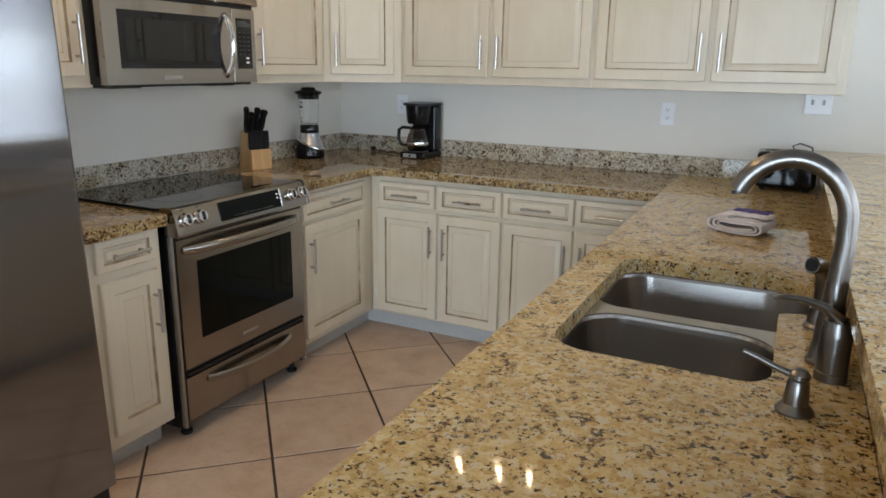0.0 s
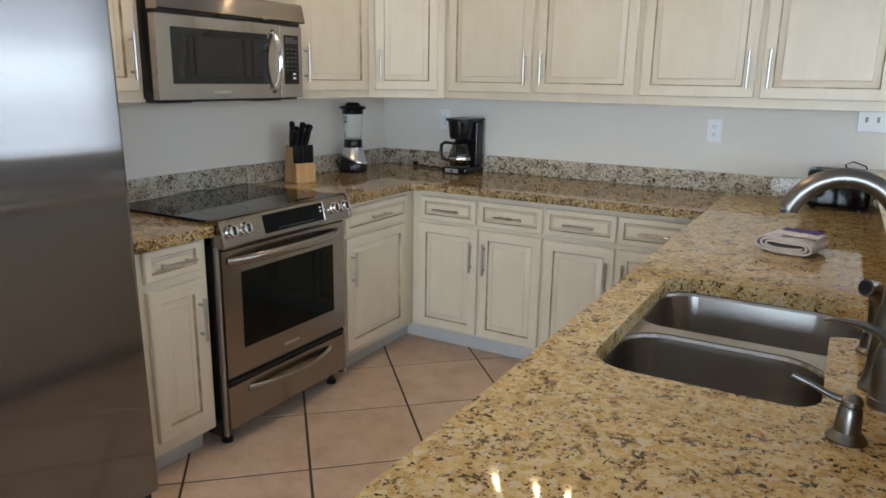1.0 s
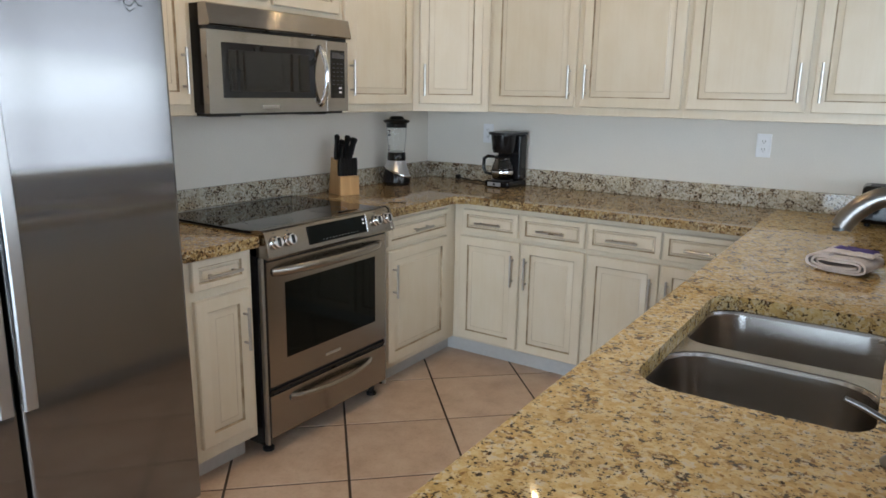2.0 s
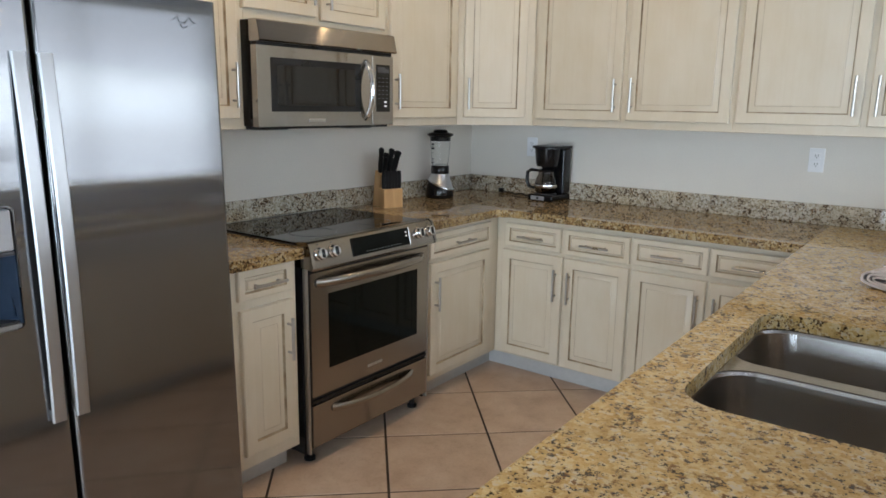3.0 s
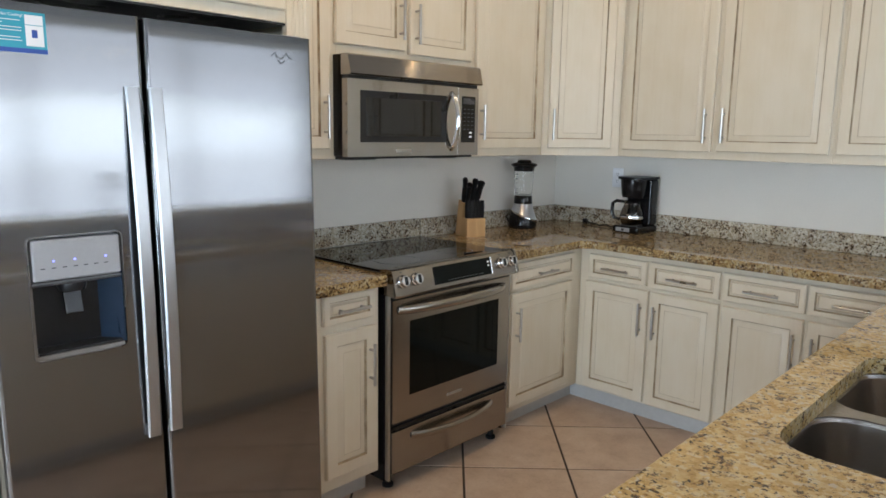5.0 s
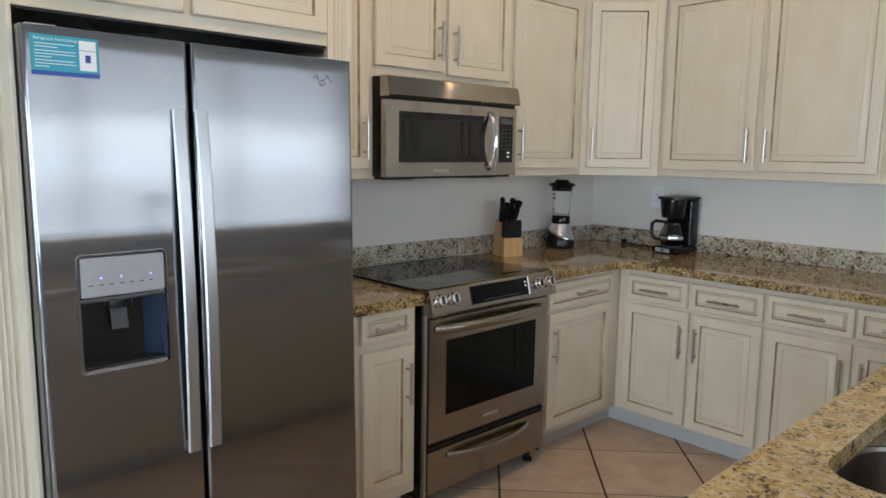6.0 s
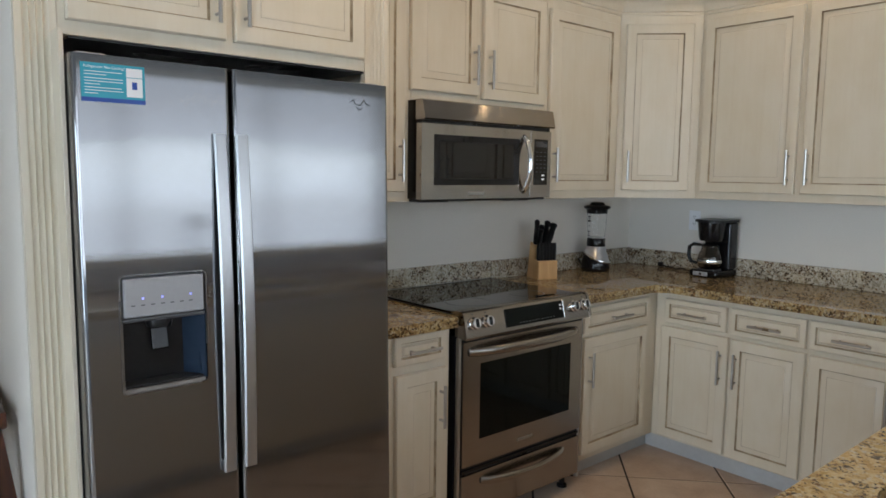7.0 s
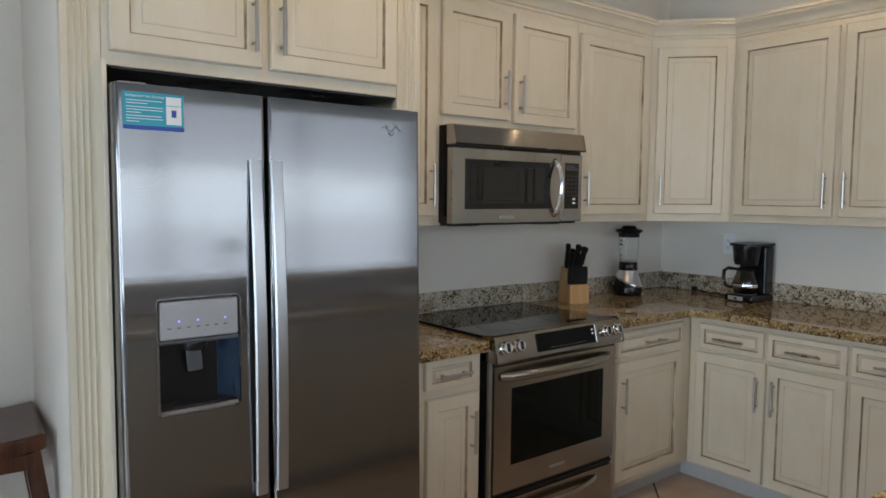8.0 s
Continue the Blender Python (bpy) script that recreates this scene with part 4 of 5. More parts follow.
def bowl(outline, depth, inset=0.02, z=0.866):
    """A basin from its rim outline: steep walls, a rounded foot and a nearly flat bottom, with wall thickness."""
    bm = bmesh.new()
    c = Vector((sum(p[0] for p in outline) / len(outline), sum(p[1] for p in outline) / len(outline)))
    size = min(max(p[0] for p in outline) - min(p[0] for p in outline), max(p[1] for p in outline) - min(p[1] for p in outline)) / 2

    def ring(shrink, zz):
        k = 1 - shrink / size
        return [bm.verts.new((c.x + (p[0] - c.x) * k, c.y + (p[1] - c.y) * k, zz)) for p in outline]

    steps = [(-0.007, z + 0.0074), (-0.002, z + 0.0068), (0.002, z + 0.004), (0.0045, z - 0.003), (inset, z - depth + 0.05)]
    steps += [(inset + 0.05 * (1 - math.cos(k * math.pi / 12)), z - depth + 0.05 - 0.048 * math.sin(k * math.pi / 12)) for k in range(1, 7)]
    steps += [(size - 0.055, z - depth - 0.002), (size - 0.045, z - depth - 0.012), (size - 0.03, z - depth - 0.014)]
    outer = [(s - 0.0035, zz - 0.003) for s, zz in steps[::-1]]
    rings = [ring(*s) for s in steps + outer]
    n = len(outline)
    for r, s in zip(rings, rings[1:]):
        for j in range(n):
            bm.faces.new((r[j], r[(j + 1) % n], s[(j + 1) % n], s[j]))
    for j in range(n):
        bm.faces.new((rings[-1][j], rings[-1][(j + 1) % n], rings[0][(j + 1) % n], rings[0][j]))
    return bm, c


FAR = rounded([(2.206, -2.104), (2.628, -2.104), (2.704, -2.066), (2.704, -1.766), (2.206, -1.766)], [0.07, 0.05, 0.05, 0.11, 0.085], 9)
NEAR = rounded([(2.206, -2.518), (2.634, -2.518), (2.634, -2.150), (2.206, -2.150)], [0.105, 0.095, 0.10, 0.10], 9)
part("flange", prism(rect(2.192, 2.752, -2.596, -1.704), [FAR, NEAR], 0.8675, 0.8733), SINK_STEEL, sk)
for o in (FAR, NEAR):
    bm, c = bowl(o, 0.20)
    part("bowl", bm, SINK_STEEL, sk, "deep brushed steel bowl")
    part("drain", lathe([(0.044, 0.0), (0.044, 0.004), (0.036, 0.005), (0.030, 0.001), (0.004, -0.002)], 28, at=(c.x, c.y, 0.664)), DARK_GREY, sk, "round drain with strainer")

fc = thing("faucet", at(2.712, -2.352, 0.9142), "brushed nickel gooseneck kitchen faucet with side lever", "faucet")
part("base", lathe([(0.034, 0), (0.034, 0.006), (0.030, 0.012), (0.026, 0.05), (0.0225, 0.10), (0.019, 0.16)], 30), NICKEL, fc)
neck = [(0, 0, 0.12), (0.001, 0, 0.18), (0.003, 0, 0.24)]
cx, cz, rr = -0.097, 0.266, 0.098
for k in range(0, 21):
    a = math.radians(-4 + k * 7.9)
    neck.append((cx + rr * math.cos(a), -0.010 * k / 20, cz + rr * math.sin(a) * 1.15))
part("spout", tube(neck, [0.0185] * 2 + [0.0172] * (len(neck) - 9) + [0.0175, 0.0178, 0.0182, 0.0184, 0.0184, 0.0184, 0.0180], 20), NICKEL, fc, "arched spout")
part("aerator", tube([neck[-1], (neck[-1][0] + 0.001, neck[-1][1], neck[-1][2] - 0.006)], 0.014, 18), DARK_GREY, fc)
va = part("valve", lathe([(0.0275, 0), (0.0275, 0.016), (0.0262, 0.018), (0.0262, 0.080), (0.0255, 0.095), (0.022, 0.110), (0.012, 0.118), (0.002, 0.120)], 32, at=(0.007, -0.075, 0)), NICKEL, fc, "round lever valve")
part("lever", tube([(0.012, -0.075, 0.085), (0.006, -0.077, 0.112), (-0.018, -0.080, 0.132), (-0.050, -0.083, 0.142), (-0.080, -0.086, 0.144), (-0.102, -0.088, 0.140)],
                   [0.022, 0.020, 0.014, 0.010, 0.008, 0.004], 14, flat=0.6), NICKEL, va, "slim curved lever")
sp = thing("side_sprayer", at(2.700, -2.150, 0.9142), "brushed nickel side sprayer resting in its holder", "sprayer")
part("holder", lathe([(0.026, 0), (0.026, 0.005), (0.020, 0.012), (0.018, 0.045)], 22), NICKEL, sp)
part("body", tube([(0, 0, 0.03), (0.002, 0.002, 0.08), (0.001, 0.0, 0.115), (-0.010, -0.012, 0.138), (-0.026, -0.030, 0.143)], [0.014, 0.015, 0.0165, 0.0175, 0.018], 18), NICKEL, sp)
part("spray_face", tube([(-0.0255, -0.0295, 0.143), (-0.0275, -0.0318, 0.1435)], 0.0135, 18), BLACK, sp, "black spray face")
so = thing("soap_dispenser", at(2.664, -2.592, 0.9142), "brushed nickel soap pump set in the counter", "soap dispenser")
part("collar", lathe([(0.0295, 0), (0.0295, 0.003), (0.024, 0.010), (0.0195, 0.015)], 28), NICKEL, so)
part("body", lathe([(0.0195, 0.0145), (0.0185, 0.030), (0.0165, 0.050), (0.0140, 0.056)], 28), NICKEL, so)
part("cap", lathe([(0.012, 0.052), (0.0165, 0.059), (0.016, 0.066), (0.010, 0.072), (0.002, 0.074)], 24), NICKEL, so)
part("spout", tube([(-0.005, 0, 0.061), (-0.030, -0.002, 0.068), (-0.060, -0.004, 0.081), (-0.086, -0.006, 0.090)], [0.006, 0.0055, 0.005, 0.004], 12), NICKEL, so, "thin bent nozzle")

# ---- things on the counters ----
KNIFE_BLACK = plain("matt_black_handle", (0.007, 0.007, 0.007), 0.5, spec=0.2, grain=300, amount=0.03, relief=0.02)
kb = thing("knife_block", pose(0.150, -0.985, 0.9142, 0, 0, 70), "light maple knife block full of black-handled knives", "knife block")
prof = [(-0.060, 0.0), (0.072, 0.0), (0.040, 0.192), (-0.012, 0.176), (-0.010, 0.104), (-0.060, 0.098)]
bm = prism(prof, [], -0.056, 0.056, "x")
bmesh.ops.bevel(bm, geom=[e for e in bm.edges if len(e.link_faces) == 2 and e.calc_face_angle(0) > 0.5], offset=0.002, segments=1, affect="EDGES", clamp_overlap=True)
part("block", bm, MAPLE, kb)
lean = math.radians(13)
for i, (x, y, z, n, r, tip) in enumerate([(-0.040, 0.014, 0.184, 0.130, 0.0125, -0.006), (-0.014, 0.020, 0.186, 0.100, 0.0115, 0.004), (0.012, 0.018, 0.186, 0.122, 0.012, 0.008),
                                          (0.036, 0.012, 0.184, 0.112, 0.0118, 0.020), (-0.026, -0.002, 0.180, 0.085, 0.010, 0.002)]):
    d = Vector((tip, -math.sin(lean) * n, math.cos(lean) * n))
    s0 = Vector((x, y, z))
    part("knife", tube([s0 - d * 0.2, s0, s0 + d * 0.25, s0 + d * 0.7, s0 + d * 0.93, s0 + d], [r * 0.7, r * 0.8, r, r * 0.9, r * 1.15, r * 0.7], 10, flat=1.5), KNIFE_BLACK, kb, "black riveted knife handle")
for i in range(6):
    x = -0.045 + i * 0.0180
    part("knife", tube([(x, -0.036, 0.085), (x, -0.037, 0.115), (x + 0.001, -0.036, 0.165), (x + 0.002, -0.034, 0.192)], [0.0075, 0.0085, 0.0088, 0.0072], 8, flat=1.4), KNIFE_BLACK, kb, "black steak knife handle")

bl = thing("blender", pose(0.128, -0.503, 0.9142, 0, 0, 35), "black and silver blender with clear jar and black lid", "blender")
part("base", lathe([(0.076, 0), (0.080, 0.006), (0.081, 0.022), (0.078, 0.050), (0.072, 0.075), (0.063, 0.102), (0.050, 0.112)], 40), SATIN_BLACK, bl, "glossy black base")


def slanted_shell(radius, foot, head, head_radius):
    """A housing whose lower rim runs aslant round the base."""
    bm = bmesh.new()
    rings = []
    for k in range(6):
        ring = []
        for j in range(40):
            a = 2 * math.pi * j / 40
            low = foot(a)
            u = k / 5
            z = low + (head - low) * u
            r = radius(low) * (1 - u) ** 1.3 + head_radius * (1 - (1 - u) ** 1.3)
            ring.append(bm.verts.new((r * math.cos(a), r * math.sin(a), z)))
        rings.append(ring)
    for p, q in zip(rings, rings[1:]):
        for j in range(40):
            bm.faces.new((p[j], p[(j + 1) % 40], q[(j + 1) % 40], q[j]))
    bm.faces.new(rings[-1])
    return bm


def base_radius(z):
    return 0.0825 - 0.0035 * max(0.0, z - 0.03) / 0.03 - 3.2 * max(0.0, z - 0.06) ** 2


def slant(a):
    return 0.078 - 0.030 * math.cos(a) + 0.004 * math.sin(a)


part("front_shell", slanted_shell(lambda z: base_radius(z) + 0.001, lambda a: slant(a) + 0.006, 0.142, 0.0535), SILVER, bl, "silver motor housing")
curve = [((base_radius(slant(a)) + 0.0005) * math.cos(a), (base_radius(slant(a)) + 0.0005) * math.sin(a), slant(a)) for a in (radians(10 * i) for i in range(37))]
part("trim", tube(curve, 0.0058, 10, cap=False), CHROME, bl, "slanting silver trim ring")
part("collar", lathe([(0.052, 0.1425), (0.0535, 0.150), (0.0520, 0.185), (0.049, 0.190)], 32), SATIN_BLACK, bl, "black jar collar")
THIN_CLEAR = glass("thin_clear_jar", (0.97, 0.98, 0.98), 0.0, 1.18)
jar = part("jar", lathe([(0.047, 0.1905), (0.049, 0.21), (0.054, 0.26), (0.058, 0.330), (0.0565, 0.330), (0.0525, 0.26), (0.0475, 0.21), (0.044, 0.194), (0.002, 0.194)], 40), THIN_CLEAR, bl, "clear jar with printed scale")
jar.visible_shadow = False
for z, w, h in ((0.205, 0.016, 0.004), (0.216, 0.009, 0.003), (0.227, 0.014, 0.004), (0.262, 0.007, 0.003), (0.284, 0.016, 0.010), (0.300, 0.010, 0.004), (0.309, 0.014, 0.008)):
    part("printed_mark", box(-0.040 - w / 2, -0.040 + w / 2, -0.045, -0.0435, z, z + h), SATIN_BLACK, jar)
bm = lathe([(0.0585, 0.3305), (0.0605, 0.352), (0.074, 0.361), (0.077, 0.368), (0.070, 0.374), (0.044, 0.380), (0.037, 0.392), (0.030, 0.395), (0.002, 0.396)], 36)
part("lid", bm, SATIN_BLACK, bl, "wide black lid")
part("cord", tube([(-0.060, 0.04, 0.020), (-0.088, 0.045, 0.035), (-0.105, 0.040, 0.075), (-0.098, 0.050, 0.045), (-0.088, 0.060, 0.006), (-0.05, 0.09, 0.004)], 0.0035, 8), BLACK, bl, "black power cord")

cm = thing("coffee_maker", pose(0.655, -0.135, 0.9142, 0, 0, -4), "black drip coffee maker with glass carafe", "coffee maker")
part("base", box(-0.083, 0.083, -0.105, 0.095, 0.0, 0.038, 0.010, 3), SATIN_BLACK, cm)
part("column", box(-0.080, 0.080, 0.020, 0.095, 0.0385, 0.300, 0.012, 3), SATIN_BLACK, cm, "water tank column")
part("basket", lathe([(0.060, 0.198), (0.066, 0.215), (0.074, 0.292), (0.074, 0.300)], 30, at=(-0.004, -0.030, 0)), SATIN_BLACK, cm, "filter basket")
part("lid", prism(rounded(rect(-0.086, 0.086, -0.108, 0.098), [0.06, 0.06, 0.015, 0.015], 8), [], 0.3005, 0.314), BLACK, cm)
part("control_plate", box(-0.058, 0.030, -0.1075, -0.1045, 0.008, 0.030, 0.001), GREY, cm, "grey control plate")
part("switch", box(-0.020, -0.004, -0.110, -0.1074, 0.013, 0.025, 0.002), BLACK, cm)
part("hot_plate", lathe([(0.062, 0.0382), (0.062, 0.042), (0.056, 0.044)], 30, at=(-0.004, -0.035, 0)), DARK, cm)
ca = part("carafe", lathe([(0.052, 0.0442), (0.062, 0.060), (0.066, 0.090), (0.060, 0.125), (0.048, 0.150), (0.046, 0.165), (0.043, 0.165), (0.045, 0.148), (0.057, 0.124), (0.063, 0.090), (0.059, 0.062), (0.050, 0.048), (0.002, 0.048)], 32, at=(-0.004, -0.035, 0)), COFFEE_GLASS, cm, "glass carafe")
part("band", lathe([(0.0675, 0.078), (0.0680, 0.080), (0.0680, 0.092), (0.0675, 0.094), (0.0668, 0.090), (0.0668, 0.080)], 32, at=(-0.004, -0.035, 0), cap=False), CHROME, ca, "chrome band")
part("carafe_lid", lathe([(0.047, 0.1655), (0.048, 0.172), (0.040, 0.182), (0.004, 0.184)], 28, at=(-0.004, -0.035, 0)), SATIN_BLACK, ca)
part("carafe_handle", tube([(-0.045, -0.055, 0.172), (-0.085, -0.072, 0.175), (-0.104, -0.080, 0.160), (-0.106, -0.081, 0.110), (-0.094, -0.076, 0.078), (-0.062, -0.062, 0.070)], [0.008, 0.010, 0.0105, 0.0105, 0.010, 0.008], 10), SATIN_BLACK, ca, "black carafe handle")
cord = [(-0.09, 0.05, 0.005), (-0.14, 0.045, 0.005), (-0.18, 0.020, 0.006), (-0.22, 0.035, 0.012), (-0.26, 0.020, 0.006), (-0.30, 0.045, 0.010), (-0.35, 0.060, 0.008), (-0.395, 0.075, 0.014)]
part("cord", tube(cord, 0.0045, 8), BLACK, cm, "black power cord")
part("plug", box(-0.418, -0.390, 0.062, 0.088, 0.002, 0.030, 0.006), BLACK, cm, "black plug")

# folded towel
tw = thing("folded_towel", pose(2.488, -1.243, 0.9145, 0, 0, -16), "pale pink folded kitchen towel with violet stripe on the granite", "towel")


def fold(w, d, z0, z1, shift):
    """One soft layer: a pillow-edged sheet with a wavy outline and a sagging top."""
    bm = bmesh.new()
    n, m = 26, 20
    h = z1 - z0

    def point(i, j, up):
        u, v = 2 * i / n - 1, 2 * j / m - 1
        edge = max(abs(u), abs(v)) ** 6
        wob = 0.007 * noise.noise(Vector((u * 2.2 + shift, v * 2.2, 0.3 * up))) + 0.003 * noise.noise(Vector((u * 7, v * 7 + shift, up)))
        ripple = 0.0035 * noise.noise(Vector((u * 3.1, v * 3.1, shift))) + 0.0015 * noise.noise(Vector((u * 9, v * 9, shift)))
        mid = (z0 + z1) / 2
        return Vector((u * w / 2 * (1 - 0.03 * edge * (1 if up else 0.4)) + wob, v * d / 2 + wob * 0.8, mid + (0.5 if up else -0.5) * h * math.sqrt(max(0.0, 1 - edge)) + (ripple if up else ripple * 0.6 * (z0 > 0.001))))

    grid = [[[bm.verts.new(point(i, j, up)) for j in range(m + 1)] for i in range(n + 1)] for up in (1, 0)]
    for g in grid:
        for i in range(n):
            for j in range(m):
                bm.faces.new((g[i][j], g[i + 1][j], g[i + 1][j + 1], g[i][j + 1]))
    bmesh.ops.remove_doubles(bm, verts=bm.verts[:], dist=0.0022)
    return bm


def rolled(turns, w, h, d, cloth, shift):
    """A cloth folded over and over: a flattened spiral seen from its end, drawn out along y, a little uneven."""
    bm = bmesh.new()
    steps, rows = int(turns * 30), 14
    sheets = []
    for side in (0, 1):
        sheet = []
        for i in range(steps + 1):
            a = i / 30 * 2 * math.pi
            s = 0.30 + 0.70 * i / steps
            off = -cloth if side else 0.0
            rx, rz = w / 2 * (0.42 + 0.58 * s) + off, max(h / 2 * s + off, 0.001)
            ca, sa = math.cos(a), -math.sin(a)
            x = rx * math.copysign(abs(ca) ** 0.55, ca)
            z = h / 2 + rz * math.copysign(abs(sa) ** 0.8, sa)
            row = []
            for j in range(rows + 1):
                v = 2 * j / rows - 1
                n1 = noise.noise(Vector((x * 14 + shift, v * 1.6, z * 20)))
                n2 = noise.noise(Vector((x * 45, v * 5 + shift, z * 50)))
                lift = (0.006 * n1 + 0.003 * n2) * min(1.0, z / 0.03)
                row.append(bm.verts.new((x + 0.006 * n1, v * d / 2 * (1 + 0.05 * n2) + 0.010 * n1, max(0.0, z + lift))))
            sheet.append(row)
        sheets.append(sheet)
    for k, g in enumerate(sheets):
        for i in range(steps):
            for j in range(rows):
                f = (g[i][j], g[i + 1][j], g[i + 1][j + 1], g[i][j + 1])
                bm.faces.new(f if k else f[::-1])
    p, q = sheets
    for i in range(steps):
        for j in (0, rows):
            bm.faces.new((p[i][j], p[i + 1][j], q[i + 1][j], q[i][j]))
    for i in (0, steps):
        for j in range(rows):
            bm.faces.new((p[i][j], p[i][j + 1], q[i][j + 1], q[i][j]))
    return bm


part("fold", rolled(2.75, 0.196, 0.058, 0.150, 0.0065, 2.0), CLOTH, tw)
flap = fold(0.150, 0.090, 0.050, 0.062, 7.4)
bmesh.ops.translate(flap, verts=flap.verts[:], vec=(0.010, 0.022, 0))
part("flap", flap, CLOTH, tw)
stripe = fold(0.125, 0.040, 0.056, 0.068, 21.0)
bmesh.ops.translate(stripe, verts=stripe.verts[:], vec=(0.012, 0.040, 0))
part("stripe", stripe, VIOLET, tw, "violet printed stripe")

ts = thing("toaster", pose(2.588, -0.215, 0.9142, 0, 0, 2), "glossy black two-slice toaster with looped cord", "toaster")
part("body", box(-0.125, 0.125, -0.085, 0.085, 0.012, 0.175, 0.022, 4), SATIN_BLACK, ts)
part("side_plate", box(-0.075, 0.100, -0.0875, -0.084, 0.030, 0.150, 0.001), BLACK_GLASS, ts, "glossy dark side plate")
for y in (-0.030, 0.030):
    part("slot", box(-0.095, 0.095, y - 0.014, y + 0.014, 0.1735, 0.1762), SLOT, ts, "dark bread slot")
part("lever", box(-0.140, -0.122, -0.015, 0.015, 0.095, 0.112, 0.004), BLACK, ts)
for x in (-0.09, 0.09):
    for y in (-0.055, 0.055):
        part("foot", lathe([(0.012, 0), (0.012, 0.013)], 12, at=(x, y, 0)), BLACK, ts)
part("cord", tube([(0.05, 0.086, 0.05), (0.055, 0.125, 0.12), (0.02, 0.135, 0.185), (0.05, 0.12, 0.20), (0.10, 0.10, 0.185), (0.13, 0.09, 0.12), (0.15, 0.08, 0.02)], 0.0035, 8), BLACK, ts, "looped black cord")


# ---- wall plates ----
def wall_plate(x, z, w, h, switches, label):
    ob = thing("wall_plate", at(x, 0, z), label, "switch plate" if switches else "outlet", "wall plates")
    part("plate", box(-w / 2, w / 2, -0.006, -0.0005, -h / 2, h / 2, 0.0025), WHITE_PLASTIC, ob)
    if switches:
        for i in range(switches):
            sx = (i - (switches - 1) / 2) * 0.046
            part("rocker", box(sx - 0.006, sx + 0.006, -0.013, -0.006, -0.012, 0.012, 0.002), GREY, ob, "small grey toggle")
    else:
        for s in (-1, 1):
            r = part("receptacle", box(-0.017, 0.017, -0.0085, -0.006, s * 0.020 - 0.014, s * 0.020 + 0.014, 0.004), WHITE_PLASTIC, ob)
            for dx in (-0.006, 0.006):
                part("slot", box(dx - 0.0012, dx + 0.0012, -0.0088, -0.0084, s * 0.020 - 0.002, s * 0.020 + 0.007), SLOT, r)
            part("slot", box(-0.002, 0.002, -0.0088, -0.0084, s * 0.020 - 0.009, s * 0.020 - 0.005), SLOT, r)
    return ob


wall_plate(2.010, 1.218, 0.068, 0.114, 0, "white plastic double outlet on the greige wall")
wall_plate(0.452, 1.207, 0.070, 0.114, 0, "white plastic outlet behind the coffee maker")
wall_plate(2.684, 1.300, 0.116, 0.112, 2, "white double switch plate under the wall cabinet")
riser = thing("wall_plate", at(2.7705, -0.62, 0.975), "white outlet on the granite riser", "outlet", "wall plates")
part("plate", box(-0.006, 0.0, -0.057, 0.057, -0.035, 0.035, 0.0025), WHITE_PLASTIC, riser)

# ---- ceiling track lamp over the kitchen ----
tl = thing("track_light", at(1.19, -0.53, CEIL), "ceiling track lamp with three warm spot heads", "ceiling lamp")
part("track", box(-0.36, 0.36, -0.018, 0.018, -0.028, -0.001, 0.004), WHITE_PLASTIC, tl)
for dx in (-0.248, 0.003, 0.203):
    h = part("head", lathe([(0.016, -0.03), (0.018, -0.09), (0.030, -0.12), (0.034, -0.15), (0.031, -0.15), (0.026, -0.125), (0.002, -0.11)], 22, at=(dx, 0, 0)), WHITE_PLASTIC, tl, "small white spot head")
    part("bulb", lathe([(0.006, -0.150), (0.010, -0.178), (0.016, -0.196), (0.017, -0.211), (0.012, -0.224), (0.002, -0.229)], 18, at=(dx, 0, 0)), BULB, h, "warm glowing bulb")
    lamp = bpy.data.lights.new("spot_glow", "SPOT")
    lamp.energy, lamp.color, lamp.spot_size, lamp.spot_blend, lamp.shadow_soft_size = SPOT_WATTS, (1.0, 0.74, 0.46), radians(150), 0.6, 0.03
    g = new("spot_glow", lamp)
    g.matrix_basis = look((1.19 + dx, -0.53, CEIL - 0.250), (0.50 + dx * 0.4, -1.30, 1.2))

# ---- unseen warm ceiling lights, added for the work aisle and the peninsula ----
for dx, dy in ADDED_LIGHTS:
    rl = thing("added_ceiling_light", at(dx, dy, CEIL), "unseen round white ceiling light added for its warm glow", "ceiling lamp", "recessed ceiling lights")
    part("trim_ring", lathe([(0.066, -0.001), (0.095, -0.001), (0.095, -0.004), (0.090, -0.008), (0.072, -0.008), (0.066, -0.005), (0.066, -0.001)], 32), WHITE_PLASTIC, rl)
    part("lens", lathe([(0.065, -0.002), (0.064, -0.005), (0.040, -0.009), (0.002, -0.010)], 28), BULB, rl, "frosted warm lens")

# ---- bar stool beside the fridge ----
st = thing("bar_stool", pose(0.225, -3.672, 0, 0, 0, -3), "dark mahogany wooden bar stool beside the fridge", "stool")


def saddle(w, d, z0, z1, dip):
    """A thick stool seat, hollowed along its length, its edges rounded over."""
    bm = box(-w / 2, w / 2, -d / 2, d / 2, z0, z1)
    bmesh.ops.subdivide_edges(bm, edges=[e for e in bm.edges if abs(e.verts[0].co.y - e.verts[1].co.y) > d / 2], cuts=11)
    bmesh.ops.bevel(bm, geom=[e for e in bm.edges if len(e.link_faces) == 2 and e.calc_face_angle(0) > 1.0], offset=0.007, segments=3, profile=0.5, affect="EDGES", clamp_overlap=True)
    for v in bm.verts:
        v.co.z += dip * (min(1.0, abs(v.co.y) / (d / 2)) ** 2 - 1)
    return bm


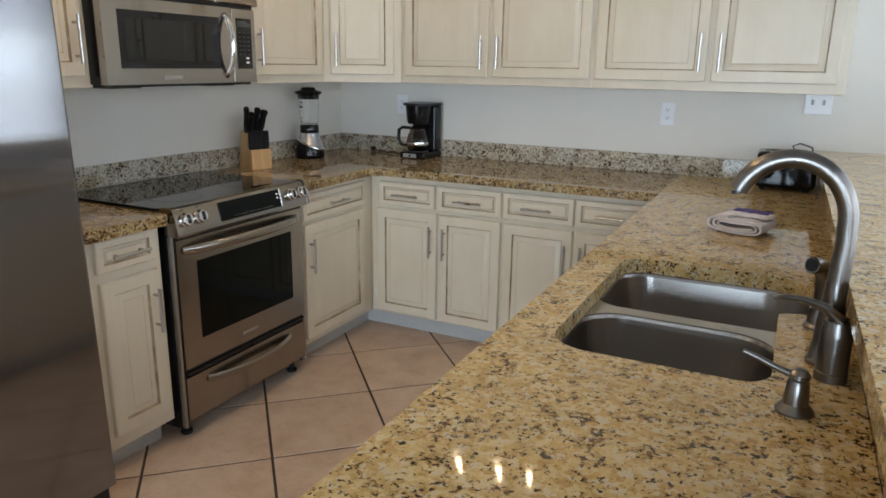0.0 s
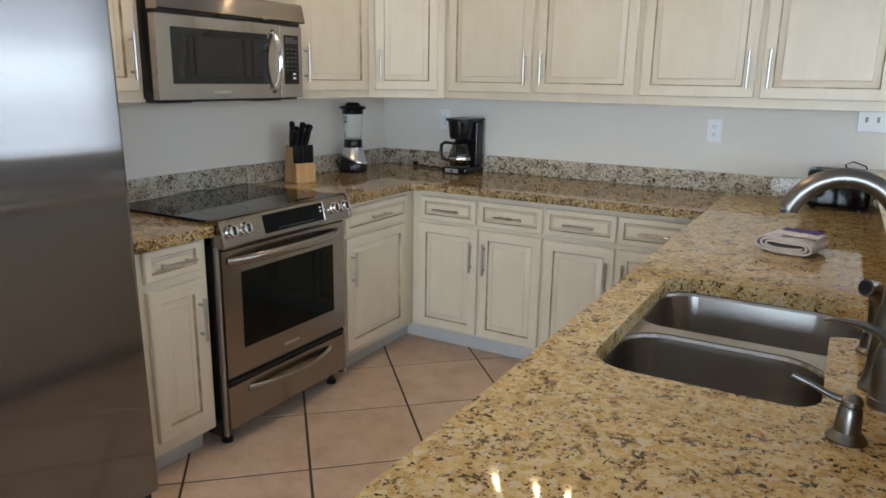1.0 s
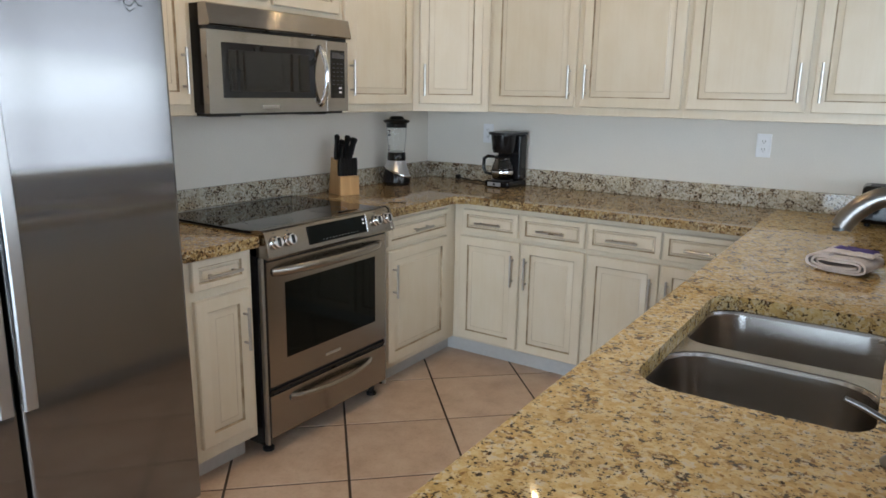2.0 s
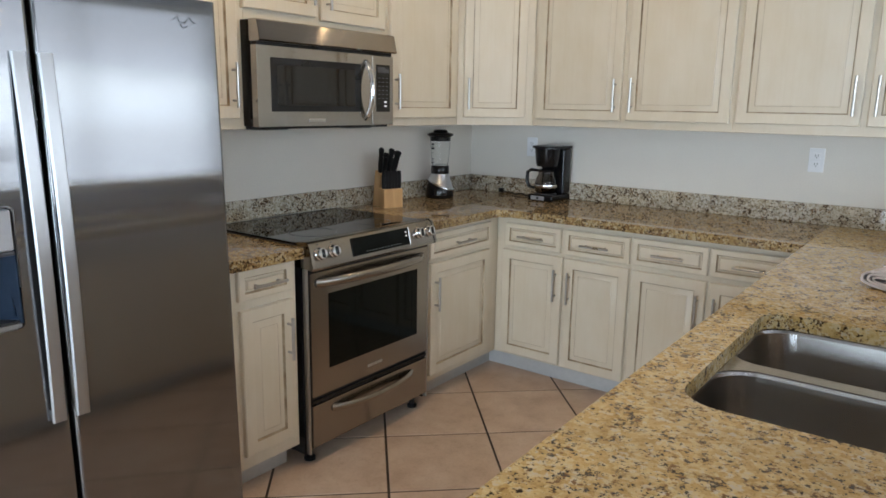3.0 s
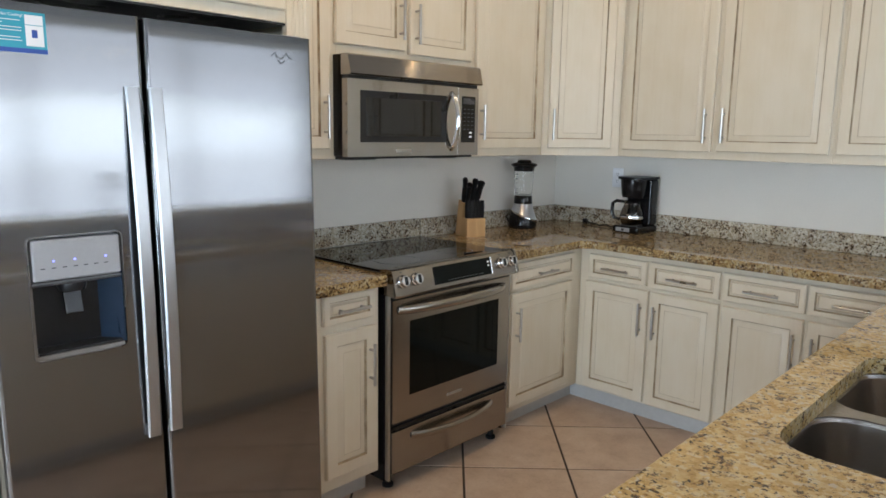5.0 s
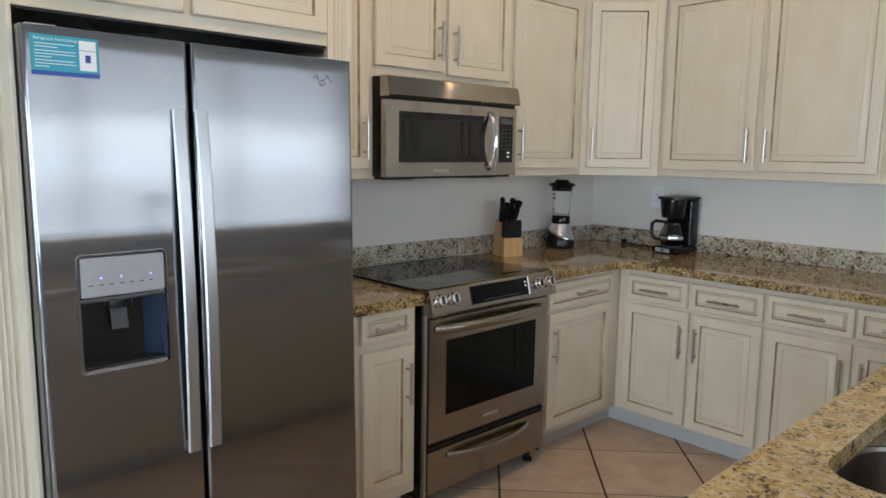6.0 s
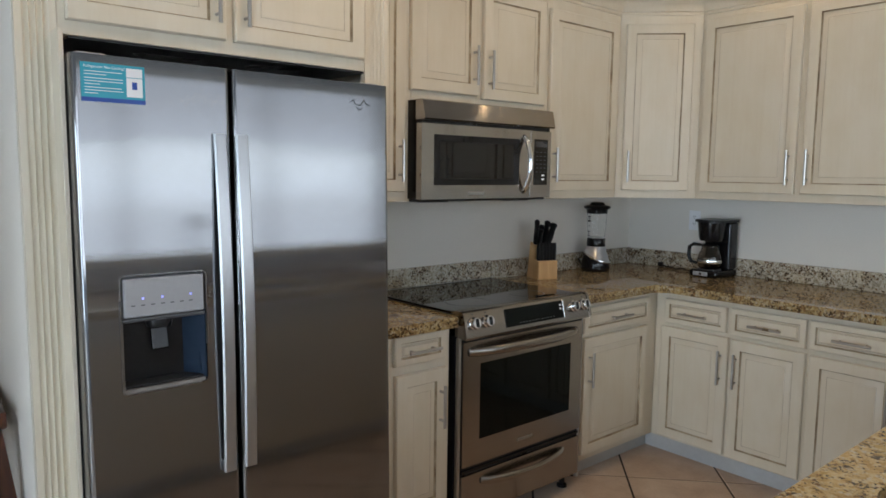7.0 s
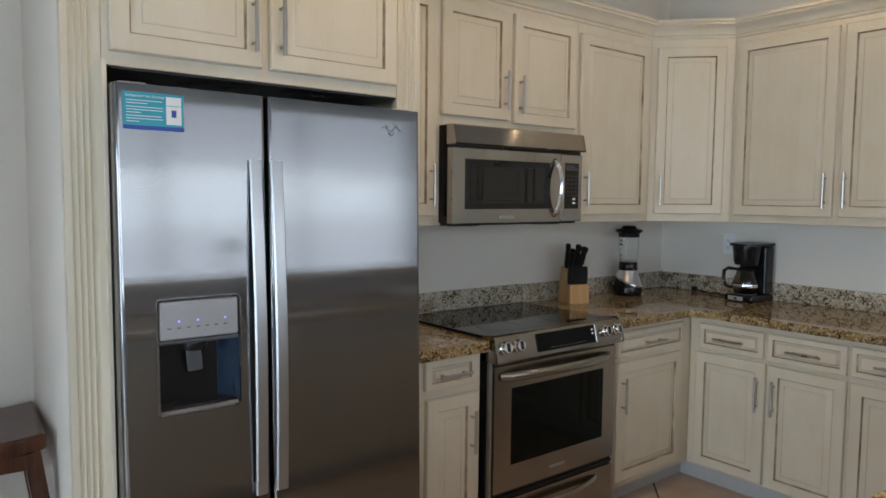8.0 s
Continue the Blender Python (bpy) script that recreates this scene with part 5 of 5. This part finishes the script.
part("seat", saddle(0.38, 0.40, 0.750, 0.796, 0.014), MAHOGANY, st)
for sx in (-1, 1):
    for sy in (-1, 1):
        leg = tube([(sx * 0.160, sy * 0.165, 0.740), (sx * 0.250, sy * 0.265, 0.0)], [0.031, 0.026], 4)
        part("leg", leg, MAHOGANY, st)
    part("apron", box(sx * 0.155 - 0.011, sx * 0.155 + 0.011, -0.15, 0.15, 0.690, 0.736, 0.003), MAHOGANY, st)
    part("apron", box(-0.15, 0.15, sx * 0.160 - 0.011, sx * 0.160 + 0.011, 0.690, 0.736, 0.003), MAHOGANY, st)
    part("rung", tube([(sx * 0.214, -0.225, 0.28), (sx * 0.214, 0.225, 0.28)], 0.012, 10), MAHOGANY, st)
    part("rung", tube([(-0.203, sx * 0.214, 0.36), (0.203, sx * 0.214, 0.36)], 0.012, 10), MAHOGANY, st)


# ---- floor tiles, laid diagonally ----
def clip(poly, inside, cross):
    out = []
    for i, p in enumerate(poly):
        q = poly[i - 1]
        if inside(p) != inside(q):
            out.append(cross(q, p))
        if inside(p):
            out.append(p)
    return out


def clip_room(poly):
    x0, x1, y0, y1 = ROOM
    for axis, lim, sign in ((0, x0, 1), (0, x1, -1), (1, y0, 1), (1, y1, -1)):
        def inside(p):
            return sign * (p[axis] - lim) >= 0

        def cross(a, b):
            u = (lim - a[axis]) / (b[axis] - a[axis])
            return (a[0] + (b[0] - a[0]) * u, a[1] + (b[1] - a[1]) * u)
        poly = clip(poly, inside, cross) if poly else poly
    return poly


PITCH, TURN = 0.459, radians(46.9)
EA = Vector((math.cos(TURN), -math.sin(TURN))) * PITCH
EB = Vector((math.sin(TURN), math.cos(TURN))) * PITCH
CORNER = Vector((0.706, -0.958))
GAP = 0.0052


def tile_mesh(poly):
    """A tile with a small worn bevel round its top."""
    bm = bmesh.new()
    n = len(poly)
    c = Vector((sum(p[0] for p in poly) / n, sum(p[1] for p in poly) / n))
    rings = []
    for shrink, z in ((0.0, -0.0035), (0.0, -0.0016), (0.0022, 0.0)):
        rings.append([bm.verts.new((*(Vector(p) - (Vector(p) - c).normalized() * shrink), z)) for p in poly])
    for r, s in zip(rings, rings[1:]):
        for j in range(n):
            bm.faces.new((r[j], r[(j + 1) % n], s[(j + 1) % n], s[j]))
    bm.faces.new(rings[-1])
    return link_mesh("tile", bm, TILE, 20)


whole = None
for i in range(-16, 17):
    for j in range(-16, 17):
        mid = CORNER + EA * (i + 0.5) + EB * (j + 0.5)
        k = 0.5 - GAP / PITCH
        local = [tuple(EA * a * k * 2 + EB * b * k * 2) for a, b in ((-0.5, -0.5), (0.5, -0.5), (0.5, 0.5), (-0.5, 0.5))]
        poly = [(mid.x + p[0], mid.y + p[1]) for p in local]
        cut = clip_room(poly)
        if len(cut) < 3:
            continue
        if cut == poly or all(ROOM[0] < p[0] < ROOM[1] and ROOM[2] < p[1] < ROOM[3] for p in poly):
            whole = whole or tile_mesh(local)
            me = whole
        else:
            area = abs(sum(cut[a - 1][0] * cut[a][1] - cut[a][0] * cut[a - 1][1] for a in range(len(cut)))) / 2
            if area < 0.002:
                continue
            me = tile_mesh([(p[0] - mid.x, p[1] - mid.y) for p in cut])
        ob = new("tile", me)
        ob.parent = floor
        ob.location = (mid.x, mid.y, 0.0)
